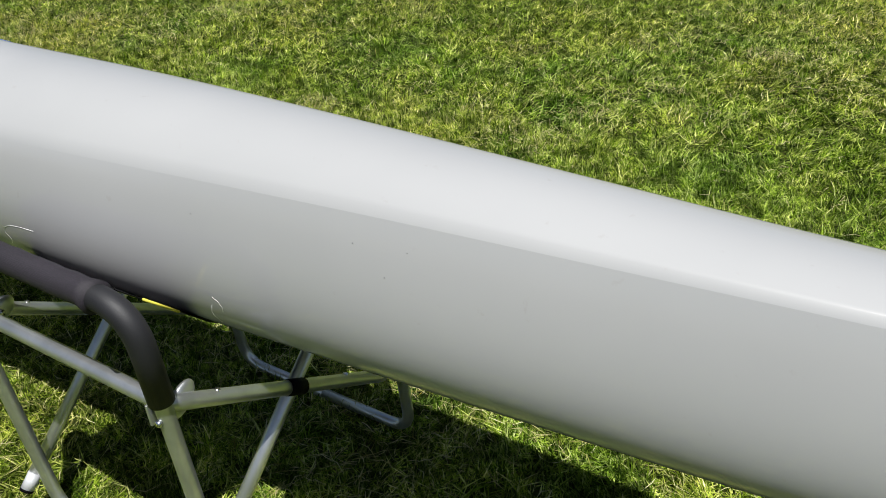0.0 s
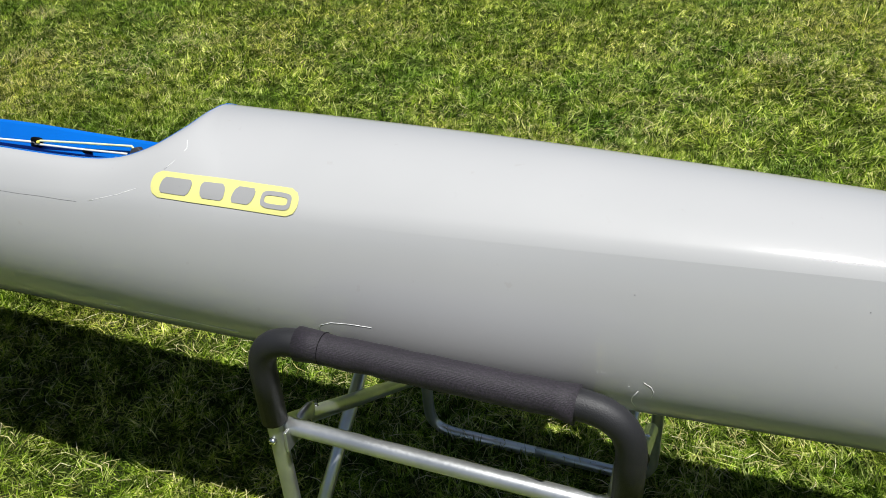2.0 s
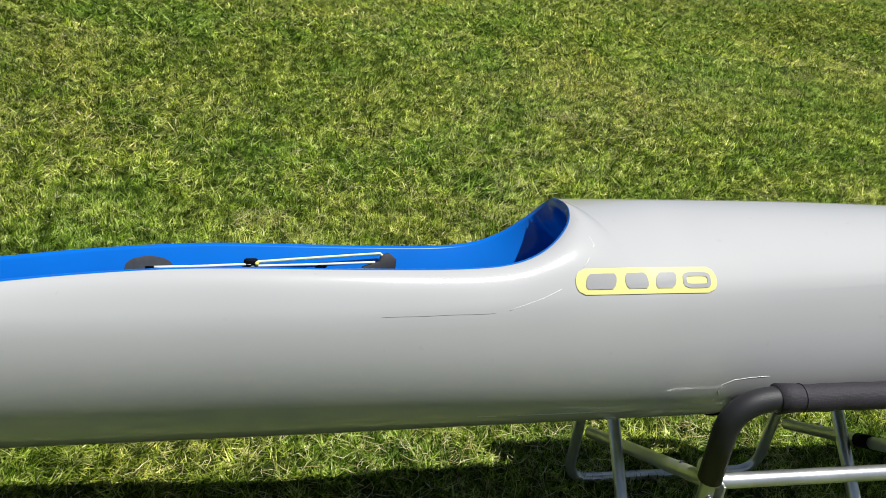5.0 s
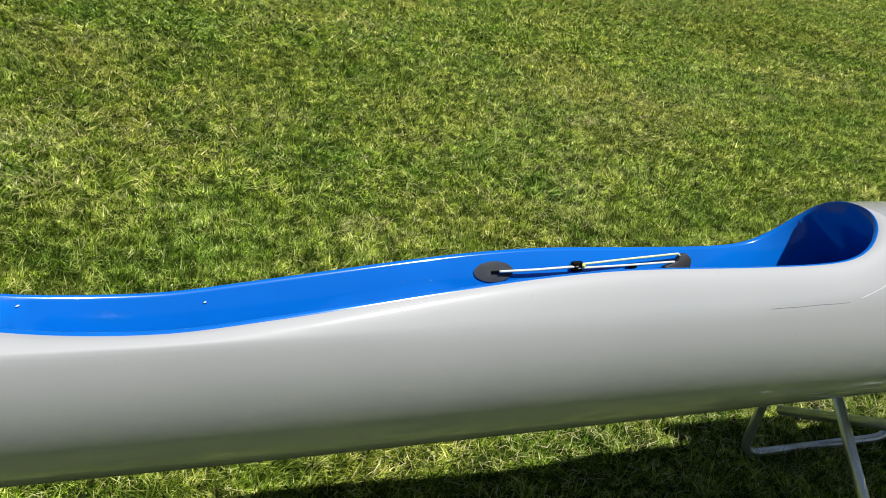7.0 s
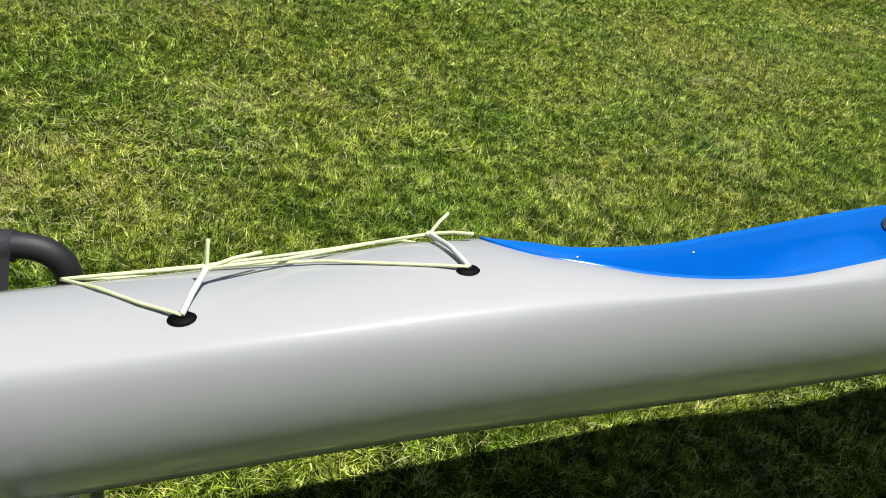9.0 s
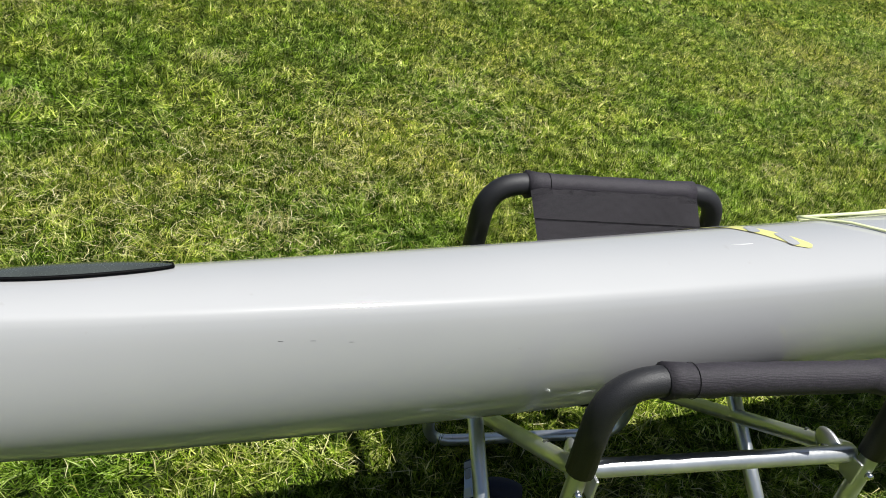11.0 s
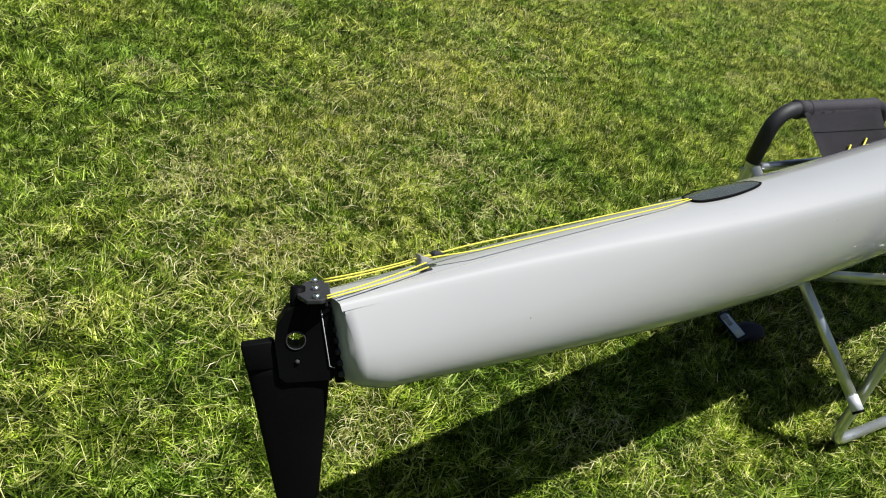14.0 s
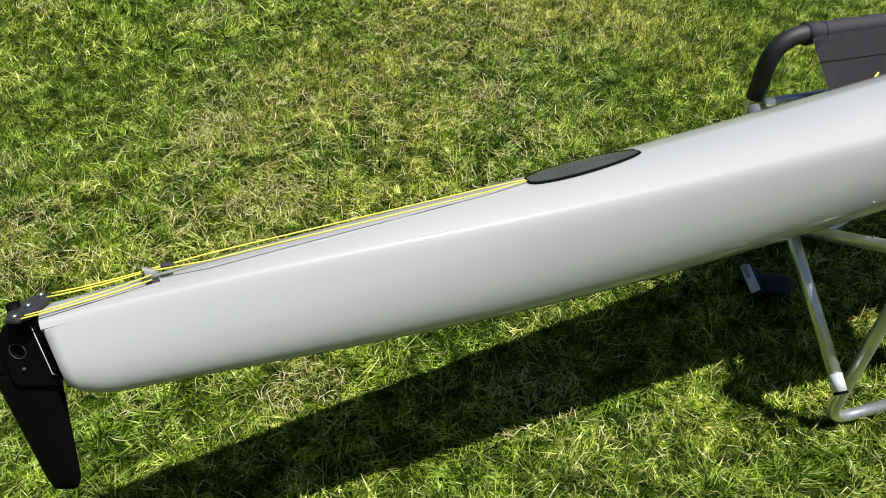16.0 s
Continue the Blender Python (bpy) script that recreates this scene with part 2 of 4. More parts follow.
def smooth_table(table):
    """A soft curve through a table: linear pieces averaged over a short stretch."""
    f = lerp_table(table)
    return lambda x: sum(f(x + d) * w for d, w in ((-0.16, 1), (-0.08, 2), (0, 3), (0.08, 2), (0.16, 1))) / 9


# ---- the lawn ----
def lie_np(x, y):
    """The height of the lawn: it rises away from the path, with a shallow hollow under the fore part of the boat."""
    near = -0.002 + 0.039 * np.clip(y, -2.0, 7.0)
    u = np.clip((x + 1.0) / 0.6, 0.0, 1.0) * np.clip((3.4 - x) / 1.2, 0.0, 1.0)
    hollow = 0.055 * u * u * (3 - 2 * u) * np.exp(-((y - 0.1) / 1.3) ** 2)
    return near - hollow + 0.008 * np.sin(1.7 * x + 0.6) * np.sin(1.3 * y + 1.1)


def lie(x, y):
    return float(lie_np(np.float64(x), np.float64(y)))


def lawn():
    def axis(lo, hi, fine):
        inner = np.arange(lo, hi + 1e-6, fine)
        far = [8, 14, 25, 45, 90, 200, 500, 1500, 4000]
        return np.concatenate([[lo - d for d in reversed(far)], inner, [hi + d for d in far]])
    xs, ys = axis(-9, 9, 0.25), axis(-4, 12, 0.25)
    gx, gy = np.meshgrid(xs, ys)
    v = np.stack([gx, gy, lie_np(gx, gy)], -1).reshape(-1, 3)
    nx, ny = len(xs), len(ys)
    i = (np.arange(ny - 1)[:, None] * nx + np.arange(nx - 1)[None]).ravel()
    faces = np.stack([i, i + 1, i + nx + 1, i + nx], -1)
    me = bpy.data.meshes.new("ground")
    me.from_pydata(v.tolist(), [], faces.tolist())
    for p in me.polygons:
        p.use_smooth = True
    me.materials.append(TURF)
    return tagged(new("ground", me), "sunlit mown lawn with straw-coloured worn patches", "lawn", kind="structure")


def blades(name, seed, region, density, height, width, lean, straw, label):
    """One mesh of many bent grass blades over a stretch of the lawn. region: x0, x1, y0, y1."""
    g = np.random.default_rng(seed)
    x0, x1, y0, y1 = region
    n = int((x1 - x0) * (y1 - y0) * density)
    x, y = g.uniform(x0, x1, n), g.uniform(y0, y1, n)
    # tufts: draw blades towards scattered centres
    cx, cy = g.uniform(x0, x1, max(1, n // 14)), g.uniform(y0, y1, max(1, n // 14))
    pick = g.integers(0, len(cx), n)
    tuft = g.random(n) < 0.75
    tall = g.uniform(0.55, 1.45, len(cx))
    x = np.where(tuft, cx[pick] + g.normal(0, 0.016, n), x)
    y = np.where(tuft, cy[pick] + g.normal(0, 0.016, n), y)
    bump_h = 0.75 + 0.35 * np.sin(5.1 * x + 1.0) * np.sin(4.3 * y + 0.4) + 0.25 * np.sin(13 * x + 2 * y) * np.sin(11 * y - 3 * x)
    h = height * np.clip(g.normal(1.0, 0.3, n), 0.35, 1.9) * np.clip(bump_h, 0.45, 1.4) * np.where(tuft, tall[pick], 0.85)
    w = width * g.uniform(0.6, 1.3, n)
    a = g.uniform(0, math.tau, n)
    swirl = 1.2 * np.sin(0.9 * x + 0.5) + 0.9 * np.sin(1.6 * y + 0.8 * x)
    b = np.where(g.random(n) < 0.45, swirl + g.normal(0, 0.8, n), g.uniform(0, math.tau, n))
    bend = h * np.clip(g.normal(lean, 0.4, n), 0.05, 2.2)
    flat = g.random(n) < straw
    bend = np.where(flat, h * g.uniform(1.2, 2.2, n), bend)
    rise = np.where(flat, h * g.uniform(0.12, 0.5, n), h * np.clip(1.0 - 0.25 * bend / h, 0.35, 1.0))
    z = lie_np(x, y) - 0.004
    ux, uy = np.cos(a) * w / 2, np.sin(a) * w / 2
    bx, by = np.cos(b) * bend, np.sin(b) * bend
    v = np.empty((n, 5, 3), np.float32)
    v[:, 0] = np.stack([x - ux, y - uy, z], -1)
    v[:, 1] = np.stack([x + ux, y + uy, z], -1)
    v[:, 2] = np.stack([x + 0.38 * bx + 0.8 * ux, y + 0.38 * by + 0.8 * uy, z + 0.68 * rise], -1)
    v[:, 3] = np.stack([x + 0.38 * bx - 0.8 * ux, y + 0.38 * by - 0.8 * uy, z + 0.68 * rise], -1)
    v[:, 4] = np.stack([x + bx, y + by, z + rise], -1)
    k = (np.arange(n) * 5)[:, None]
    loops = (k + np.array([[0, 1, 2, 3, 3, 2, 4]])).ravel().astype(np.int32)
    starts = ((np.arange(n) * 7)[:, None] + np.array([[0, 4]])).ravel().astype(np.int32)
    me = bpy.data.meshes.new(name)
    me.vertices.add(n * 5)
    me.vertices.foreach_set("co", v.ravel())
    me.loops.add(n * 7)
    me.loops.foreach_set("vertex_index", loops)
    me.polygons.add(n * 2)
    me.polygons.foreach_set("loop_start", starts)
    me.update(calc_edges=True)
    me.validate()
    me.materials.append(GRASS)
    return tagged(new(name, me), label, "grass", kind="stuff")


def fine_grass(seed, region, density, height, width, label, laid=1.2):
    """One mesh of very many short, narrow blades, brushed clump by clump in differing directions."""
    g = np.random.default_rng(seed)
    x0, x1, y0, y1 = region
    n = int((x1 - x0) * (y1 - y0) * density)
    m = max(1, n // 26)
    cx, cy = g.uniform(x0, x1, m), g.uniform(y0, y1, m)
    pick = g.integers(0, m, n)
    spread = 0.42 / math.sqrt(density / 26)
    loose = g.random(n) < 0.35
    x = np.where(loose, g.uniform(x0, x1, n), cx[pick] + g.normal(0, spread, n))
    y = np.where(loose, g.uniform(y0, y1, n), cy[pick] + g.normal(0, spread, n))
    swirl = 1.4 * np.sin(0.9 * x + 0.5) + 1.1 * np.sin(1.6 * y + 0.8 * x) + 0.8 * np.sin(6 * x + 5 * y)
    way = np.where(loose, g.uniform(0, math.tau, n), swirl + g.normal(0, 1.4, m)[pick] + g.normal(0, 0.7, n))
    tall = g.uniform(0.6, 1.4, m)[pick]
    h = height * np.clip(g.normal(1.0, 0.25, n), 0.4, 1.7) * tall
    lean = h * np.clip(g.normal(laid, 0.6, n), 0.0, 2.6)
    w = width * g.uniform(0.6, 1.35, n)
    a = way + math.pi / 2 + g.normal(0, 0.6, n)
    z = lie_np(x, y) - 0.003
    v = np.empty((n, 3, 3), np.float32)
    v[:, 0] = np.stack([x - np.cos(a) * w / 2, y - np.sin(a) * w / 2, z], -1)
    v[:, 1] = np.stack([x + np.cos(a) * w / 2, y + np.sin(a) * w / 2, z], -1)
    v[:, 2] = np.stack([x + np.cos(way) * lean, y + np.sin(way) * lean, z + np.maximum(0.25 * h, h - 0.30 * lean)], -1)
    me = bpy.data.meshes.new("grass")
    me.vertices.add(n * 3)
    me.vertices.foreach_set("co", v.ravel())
    me.loops.add(n * 3)
    me.loops.foreach_set("vertex_index", np.arange(n * 3, dtype=np.int32))
    me.polygons.add(n)
    me.polygons.foreach_set("loop_start", np.arange(0, n * 3, 3, dtype=np.int32))
    me.update(calc_edges=True)
    me.validate()
    me.materials.append(GRASS)
    return tagged(new("grass", me), label, "grass", kind="stuff")


lawn()
fine_grass(11, (-4.8, 3.4, -0.55, 1.6), 46000, 0.029, 0.0042, "dense short mown grass under and beside the boat")
fine_grass(12, (-5.2, 4.6, 1.6, 3.6), 21000, 0.033, 0.0060, "dense short mown grass behind the boat", 1.5)
fine_grass(13, (-6.0, 7.5, 3.6, 7.5), 11000, 0.042, 0.0115, "mown grass further across the lawn", 1.8)
fine_grass(14, (-8.0, 13.0, 7.5, 15.0), 1900, 0.055, 0.023, "distant mown grass of the lawn", 1.8)
for seed, region in ((21, (-9.0, 9.0, -4.0, -0.55)), (22, (-9.0, -4.8, -0.55, 1.6)), (23, (-9.0, -5.2, 1.6, 3.6)), (24, (3.4, 9.0, -0.55, 1.6)),
                     (25, (4.6, 9.0, 1.6, 3.6)), (26, (-9.0, -6.0, 3.6, 7.5)), (27, (7.5, 11.0, 3.6, 7.5))):
    fine_grass(seed, region, 2000, 0.036, 0.019, "mown grass round the edge of the lawn", 1.8)
blades("grass", 1, (-4.8, 3.4, -0.55, 1.6), 5500, 0.038, 0.0028, 0.8, 0.40, "longer bent grass blades among the mown lawn")
blades("grass", 2, (-5.2, 4.6, 1.6, 3.6), 2600, 0.040, 0.0040, 0.8, 0.40, "longer bent grass blades behind the boat")


def clippings(name, seed, label):
    """Small matted clumps of dry, pale clippings lying on the lawn."""
    g = np.random.default_rng(seed)
    spots = [(-2.53, 1.05, 0.045), (-3.24, 0.79, 0.075), (-3.30, 1.13, 0.07), (-3.80, 0.94, 0.08), (-3.82, 0.76, 0.08), (-3.86, 1.16, 0.07), (-3.20, 1.81, 0.09),
             (-2.13, 1.76, 0.08), (-2.51, 2.30, 0.08), (-0.45, 1.41, 0.06), (2.56, 2.98, 0.07), (-2.94, 0.03, 0.08), (-3.33, 0.22, 0.06), (0.95, 2.5, 0.07)]
    spots += [(x, y, r) for x, y, r in zip(g.uniform(-4.8, 4.0, 80), g.uniform(-0.3, 4.5, 80), g.uniform(0.03, 0.10, 80))]
    verts, faces = [], []
    for k, (cx, cy, r) in enumerate(spots):
        for _ in range(int((3600 if k < 14 else 1300) * r)):
            a, d = g.uniform(0, math.tau), r * math.sqrt(g.random())
            x, y = cx + 1.5 * d * math.cos(a), cy + d * math.sin(a)
            b, length, w = g.uniform(0, math.tau), g.uniform(0.012, 0.034), g.uniform(0.0009, 0.0019)
            z = lie(x, y) + g.uniform(0.012, 0.032)
            dx, dy = math.cos(b) * length / 2, math.sin(b) * length / 2
            ux, uy = -math.sin(b) * w / 2, math.cos(b) * w / 2
            first = len(verts)
            tilt = g.uniform(-0.012, 0.012)
            verts += [(x - dx, y - dy, z - tilt), (x + ux, y + uy, z + 0.006), (x + dx, y + dy, z + tilt), (x - ux, y - uy, z + 0.006)]
            faces.append((first, first + 1, first + 2, first + 3))
    me = bpy.data.meshes.new(name)
    me.from_pydata(verts, [], faces)
    me.materials.append(STRAW)
    return tagged(new(name, me), label, "clippings", kind="stuff")


clippings("dry_clippings", 9, "pale dry grass clippings matted on the lawn")


def dry_strands(seed, region, count, width, label):
    """One mesh of long, thin, dry strands lying crosswise in the top of the grass, thickest in drifts."""
    g = np.random.default_rng(seed)
    x0, x1, y0, y1 = region
    x, y = g.uniform(x0, x1, count * 3), g.uniform(y0, y1, count * 3)
    drift = np.sin(2.3 * x + 1.9 * np.sin(1.7 * y)) + np.sin(3.1 * y - 1.3 * x + 0.7) + 0.8 * np.sin(7.0 * x + 4.0 * y) * np.sin(6.0 * y - 2.0 * x)
    keep = np.argsort(-(drift + g.normal(0, 1.1, len(x))))[:count]
    x, y = x[keep], y[keep]
    n = len(x)
    a, bow = g.uniform(0, math.tau, n), g.normal(0, 0.35, n)
    length, w = g.uniform(0.018, 0.062, n), width * g.uniform(0.6, 1.3, n)
    z, tilt = lie_np(x, y) + g.uniform(0.010, 0.032, n), g.normal(0, 0.16, n)
    rows = []
    for k, f in ((-1, 0.25), (0, 1.0), (1, 0.3)):
        b = a + bow * k
        px, py = x + np.cos(b) * length * k / 2, y + np.sin(b) * length * k / 2
        pz = z + tilt * length * k / 2 - 0.004 * abs(k)
        ux, uy = -np.sin(a) * w * f / 2, np.cos(a) * w * f / 2
        rows += [np.stack([px - ux, py - uy, pz], -1), np.stack([px + ux, py + uy, pz], -1)]
    v = np.stack(rows, 1).astype(np.float32)
    k = (np.arange(n) * 6)[:, None]
    me = bpy.data.meshes.new("dry_strands")
    me.vertices.add(n * 6)
    me.vertices.foreach_set("co", v.ravel())
    me.loops.add(n * 8)
    me.loops.foreach_set("vertex_index", (k + np.array([[0, 1, 3, 2, 2, 3, 5, 4]])).ravel().astype(np.int32))
    me.polygons.add(n * 2)
    me.polygons.foreach_set("loop_start", np.arange(0, n * 8, 4, dtype=np.int32))
    me.update(calc_edges=True)
    me.validate()
    me.materials.append(STRAW)
    return tagged(new("dry_strands", me), label, "dry grass", kind="stuff")


dry_strands(31, (-4.8, 3.4, -0.55, 1.6), 23000, 0.0016, "long dry straw-coloured strands lying in the mown grass")
dry_strands(32, (-5.2, 4.6, 1.6, 3.6), 14000, 0.0022, "dry straw-coloured strands in the grass behind the boat")
dry_strands(33, (-6.0, 7.5, 3.6, 7.5), 12000, 0.0046, "dry straw-coloured strands further across the lawn")


# ---- the surfski: a hull lofted along x, heeled over in its slings ----
AXIS_Y, AXIS_Z, HEEL = -0.043, 0.57, 20.0
BOAT = pose(0, AXIS_Y, AXIS_Z, -HEEL)
BOW, STERN = 2.50, -3.643
beam = smooth_table([(-3.9, 0.018), (-3.64, 0.024), (-3.4, 0.044), (-3.2, 0.063), (-3.0, 0.080), (-2.7, 0.098), (-2.2, 0.122), (-1.6, 0.145), (-1.0, 0.157), (-0.5, 0.159),
                     (0.0, 0.155), (0.5, 0.146), (1.0, 0.131), (1.5, 0.108), (2.0, 0.072), (2.4, 0.030), (2.5, 0.012), (2.8, 0.012)])
seam_z = smooth_table([(-3.9, 0.033), (-3.64, 0.034), (-3.4, 0.034), (-3.2, 0.026), (-3.0, 0.016), (-2.5, 0.010), (-2.0, 0.019), (-1.55, 0.033), (-1.25, 0.039), (-0.6, 0.032),
                       (-0.2, 0.034), (0.0, 0.050), (0.33, 0.066), (0.88, 0.092), (1.4, 0.108), (2.5, 0.14)])
crown_z = smooth_table([(-3.9, 0.035), (-3.63, 0.037), (-3.4, 0.040), (-3.03, 0.042), (-2.88, 0.045), (-2.5, 0.055), (-2.1, 0.069), (-1.87, 0.079), (-1.68, 0.088), (-1.5, 0.108), (-1.3, 0.116), (0.0, 0.181), (0.4, 0.181),
                        (0.75, 0.172), (1.13, 0.158), (1.4, 0.148), (2.5, 0.158)])
keel_z = smooth_table([(-3.9, -0.052), (-3.62, -0.073), (-3.45, -0.095), (-3.26, -0.117), (-3.05, -0.139), (-2.8, -0.151), (-2.4, -0.156), (-2.0, -0.151), (-1.6, -0.1455), (-1.0, -0.157), (-0.4, -0.162), (0.3, -0.1585), (0.9, -0.141), (1.3, -0.1275), (1.9, -0.0915), (2.3, -0.01), (2.5, 0.07)])
RIM = [(0.008, 0.000, 0.1805), (0.010, -0.052, 0.1710), (-0.005, -0.090, 0.147), (-0.043, -0.115, 0.117), (-0.092, -0.125, 0.099), (-0.165, -0.128, 0.093),
       (-0.300, -0.131, 0.094), (-0.500, -0.133, 0.098), (-0.640, -0.134, 0.092), (-0.770, -0.136, 0.080), (-0.890, -0.137, 0.067), (-1.000, -0.136, 0.056),
       (-1.100, -0.132, 0.048), (-1.200, -0.123, 0.050), (-1.290, -0.106, 0.058), (-1.365, -0.087, 0.072), (-1.440, -0.056, 0.086), (-1.486, 0.000, 0.099)]
RIM_SEAM_X = [0.11, 0.055, 0.005, -0.05, -0.10, -0.165, -0.30, -0.50, -0.64, -0.77, -0.89, -1.00, -1.10, -1.20, -1.30, -1.38, -1.46, -1.53]


def soft_rim():
    """The cockpit's rim on the near side, from the front of the footwell to the back of the seat, evenly spaced."""
    pts = [Vector(p) for p in RIM]
    pts = [Vector((p.x, -p.y, p.z)) for p in (pts[1],)] + pts + [Vector((p.x, -p.y, p.z)) for p in (pts[-2],)]
    sx = [RIM_SEAM_X[0] + 0.04] + RIM_SEAM_X + [RIM_SEAM_X[-1] - 0.05]
    out = []
    for i in range(1, len(pts) - 2):
        p0, p1, p2, p3 = pts[i - 1:i + 3]
        for k in range(4):
            s = k / 4
            q = 0.5 * (2 * p1 + (p2 - p0) * s + (2 * p0 - 5 * p1 + 4 * p2 - p3) * s * s + (3 * p1 - p0 - 3 * p2 + p3) * s ** 3)
            out.append((q, sx[i] + (sx[i + 1] - sx[i]) * s))
    out.append((pts[-2], sx[-2]))
    return out


RIM_POINTS = soft_rim()


# the deck's section from the seam to the ridge: its slope eases evenly towards the top
DECK_U = [0.0, 0.1, 0.2, 0.3, 0.4, 0.5, 0.6, 0.7, 0.8, 0.9, 1.0]
DECK_Y = [(math.cos(radians(21)) - math.cos(radians(21 + 63 * u))) / (math.cos(radians(21)) - math.cos(radians(84))) for u in DECK_U]
DECK_Z = [(math.sin(radians(21 + 63 * u)) - math.sin(radians(21))) / (math.sin(radians(84)) - math.sin(radians(21))) for u in DECK_U]


knuckle = lerp_table([(-3.9, 5), (-3.3, 5), (-2.8, 3), (-2.4, 2), (-1.5, 2), (-1.0, 3), (-0.6, 4), (-0.36, 4), (-0.34, 3), (-0.1, 3), (-0.09, 2), (0.12, 2), (0.13, 1), (2.8, 1)])


def eased(deck_pts, hull_pts):
    """Rounds the knuckle where deck and hull meet. Both lines start at the seam."""
    line = list(reversed(deck_pts)) + hull_pts[1:]
    for _ in range(round(knuckle(deck_pts[0].x))):
        line = [line[0]] + [(a + 2 * b + c) / 4 for a, b, c in zip(line, line[1:], line[2:])] + [line[-1]]
    k = len(deck_pts) - 1
    return list(reversed(line[:k + 1])), line[k:]


# how far the sides swell out below the seam towards the stern
swell = smooth_table([(-3.9, 0.022), (-3.64, 0.022), (-3.4, 0.020), (-3.2, 0.011), (-3.0, 0.002), (-2.8, 0.0), (2.8, 0.0)])
turned = smooth_table([(-3.9, 0.15), (-3.3, 0.35), (-2.6, 0.75), (-1.9, 1.1), (-0.4, 1.1), (0.4, 0.0), (2.8, 0.0)])
bilge = smooth_table([(-3.9, 0.0), (-2.6, 0.0), (-1.9, 1.0), (-0.4, 1.0), (0.4, 0.0), (2.8, 0.0)])


def raw_hull_line(x, count=20):
    """The near half of the hull's section below the seam, from the seam to the keel, in the boat's frame."""
    full = bilge(x)
    b, zs, zk = beam(x), seam_z(x), keel_z(x) - 0.004 * full
    wide, deep = 0.66 + 0.46 * turned(x), 0.80 + 0.22 * turned(x)
    # a squarer bilge reaches lower at its corner: the keel rises by as much
    turn = [math.pi / 2 * i / 60 for i in range(60)]
    lean, drop = math.cos(radians(82)), math.sin(radians(82))
    depth = zs - zk
    plain = max(lean * b * math.cos(a) ** (0.84 + 0.18 * full) + drop * depth * math.sin(a) ** (0.95 + 0.05 * full) for a in turn)
    square = max(lean * b * math.cos(a) ** wide + drop * depth * math.sin(a) ** deep for a in turn)
    depth *= plain / square
    out = []
    for i in range(count + 1):
        th = math.pi / 2 * i / count
        y = -b * max(0.0, math.cos(th)) ** wide - swell(x) * math.sin(2 * th) ** 0.8 if i < count else 0.0
        out.append(Vector((x, y, zs - depth * math.sin(th) ** deep)))
    return out


def raw_deck_line(x, inner=None, count=20):
    """The near half of the deck from the seam to the ridge, or to a point of the cockpit's rim."""
    b, zs = beam(x), seam_z(x)
    inner = inner or Vector((x, 0.0, crown_z(x)))
    out = []
    for i in range(count + 1):
        u = i / count
        out.append(Vector((x + (inner.x - x) * u, -b + (inner.y + b) * float(np.interp(u, DECK_U, DECK_Y)), zs + (inner.z - zs) * float(np.interp(u, DECK_U, DECK_Z)))))
    return out


def hull_line(x, inner=None):
    return eased(raw_deck_line(x, inner), raw_hull_line(x))[1]


def deck_line(x, inner=None):
    return eased(raw_deck_line(x, inner), raw_hull_line(x))[0]


def loft(bm, lines, flip=False):
    rows = [[bm.verts.new(p) for p in line] for line in lines]
    for a, b in zip(rows, rows[1:]):
        for k in range(len(a) - 1):
            quad = (a[k], b[k], b[k + 1], a[k + 1])
            bm.faces.new(tuple(reversed(quad)) if flip else quad)
    return rows


def mirrored(lines):
    return [[Vector((p.x, -p.y, p.z)) for p in line] for line in lines]


def stations(lo, hi, step):
    n = max(1, round(abs(hi - lo) / step))
    return [lo + (hi - lo) * i / n for i in range(n + 1)]


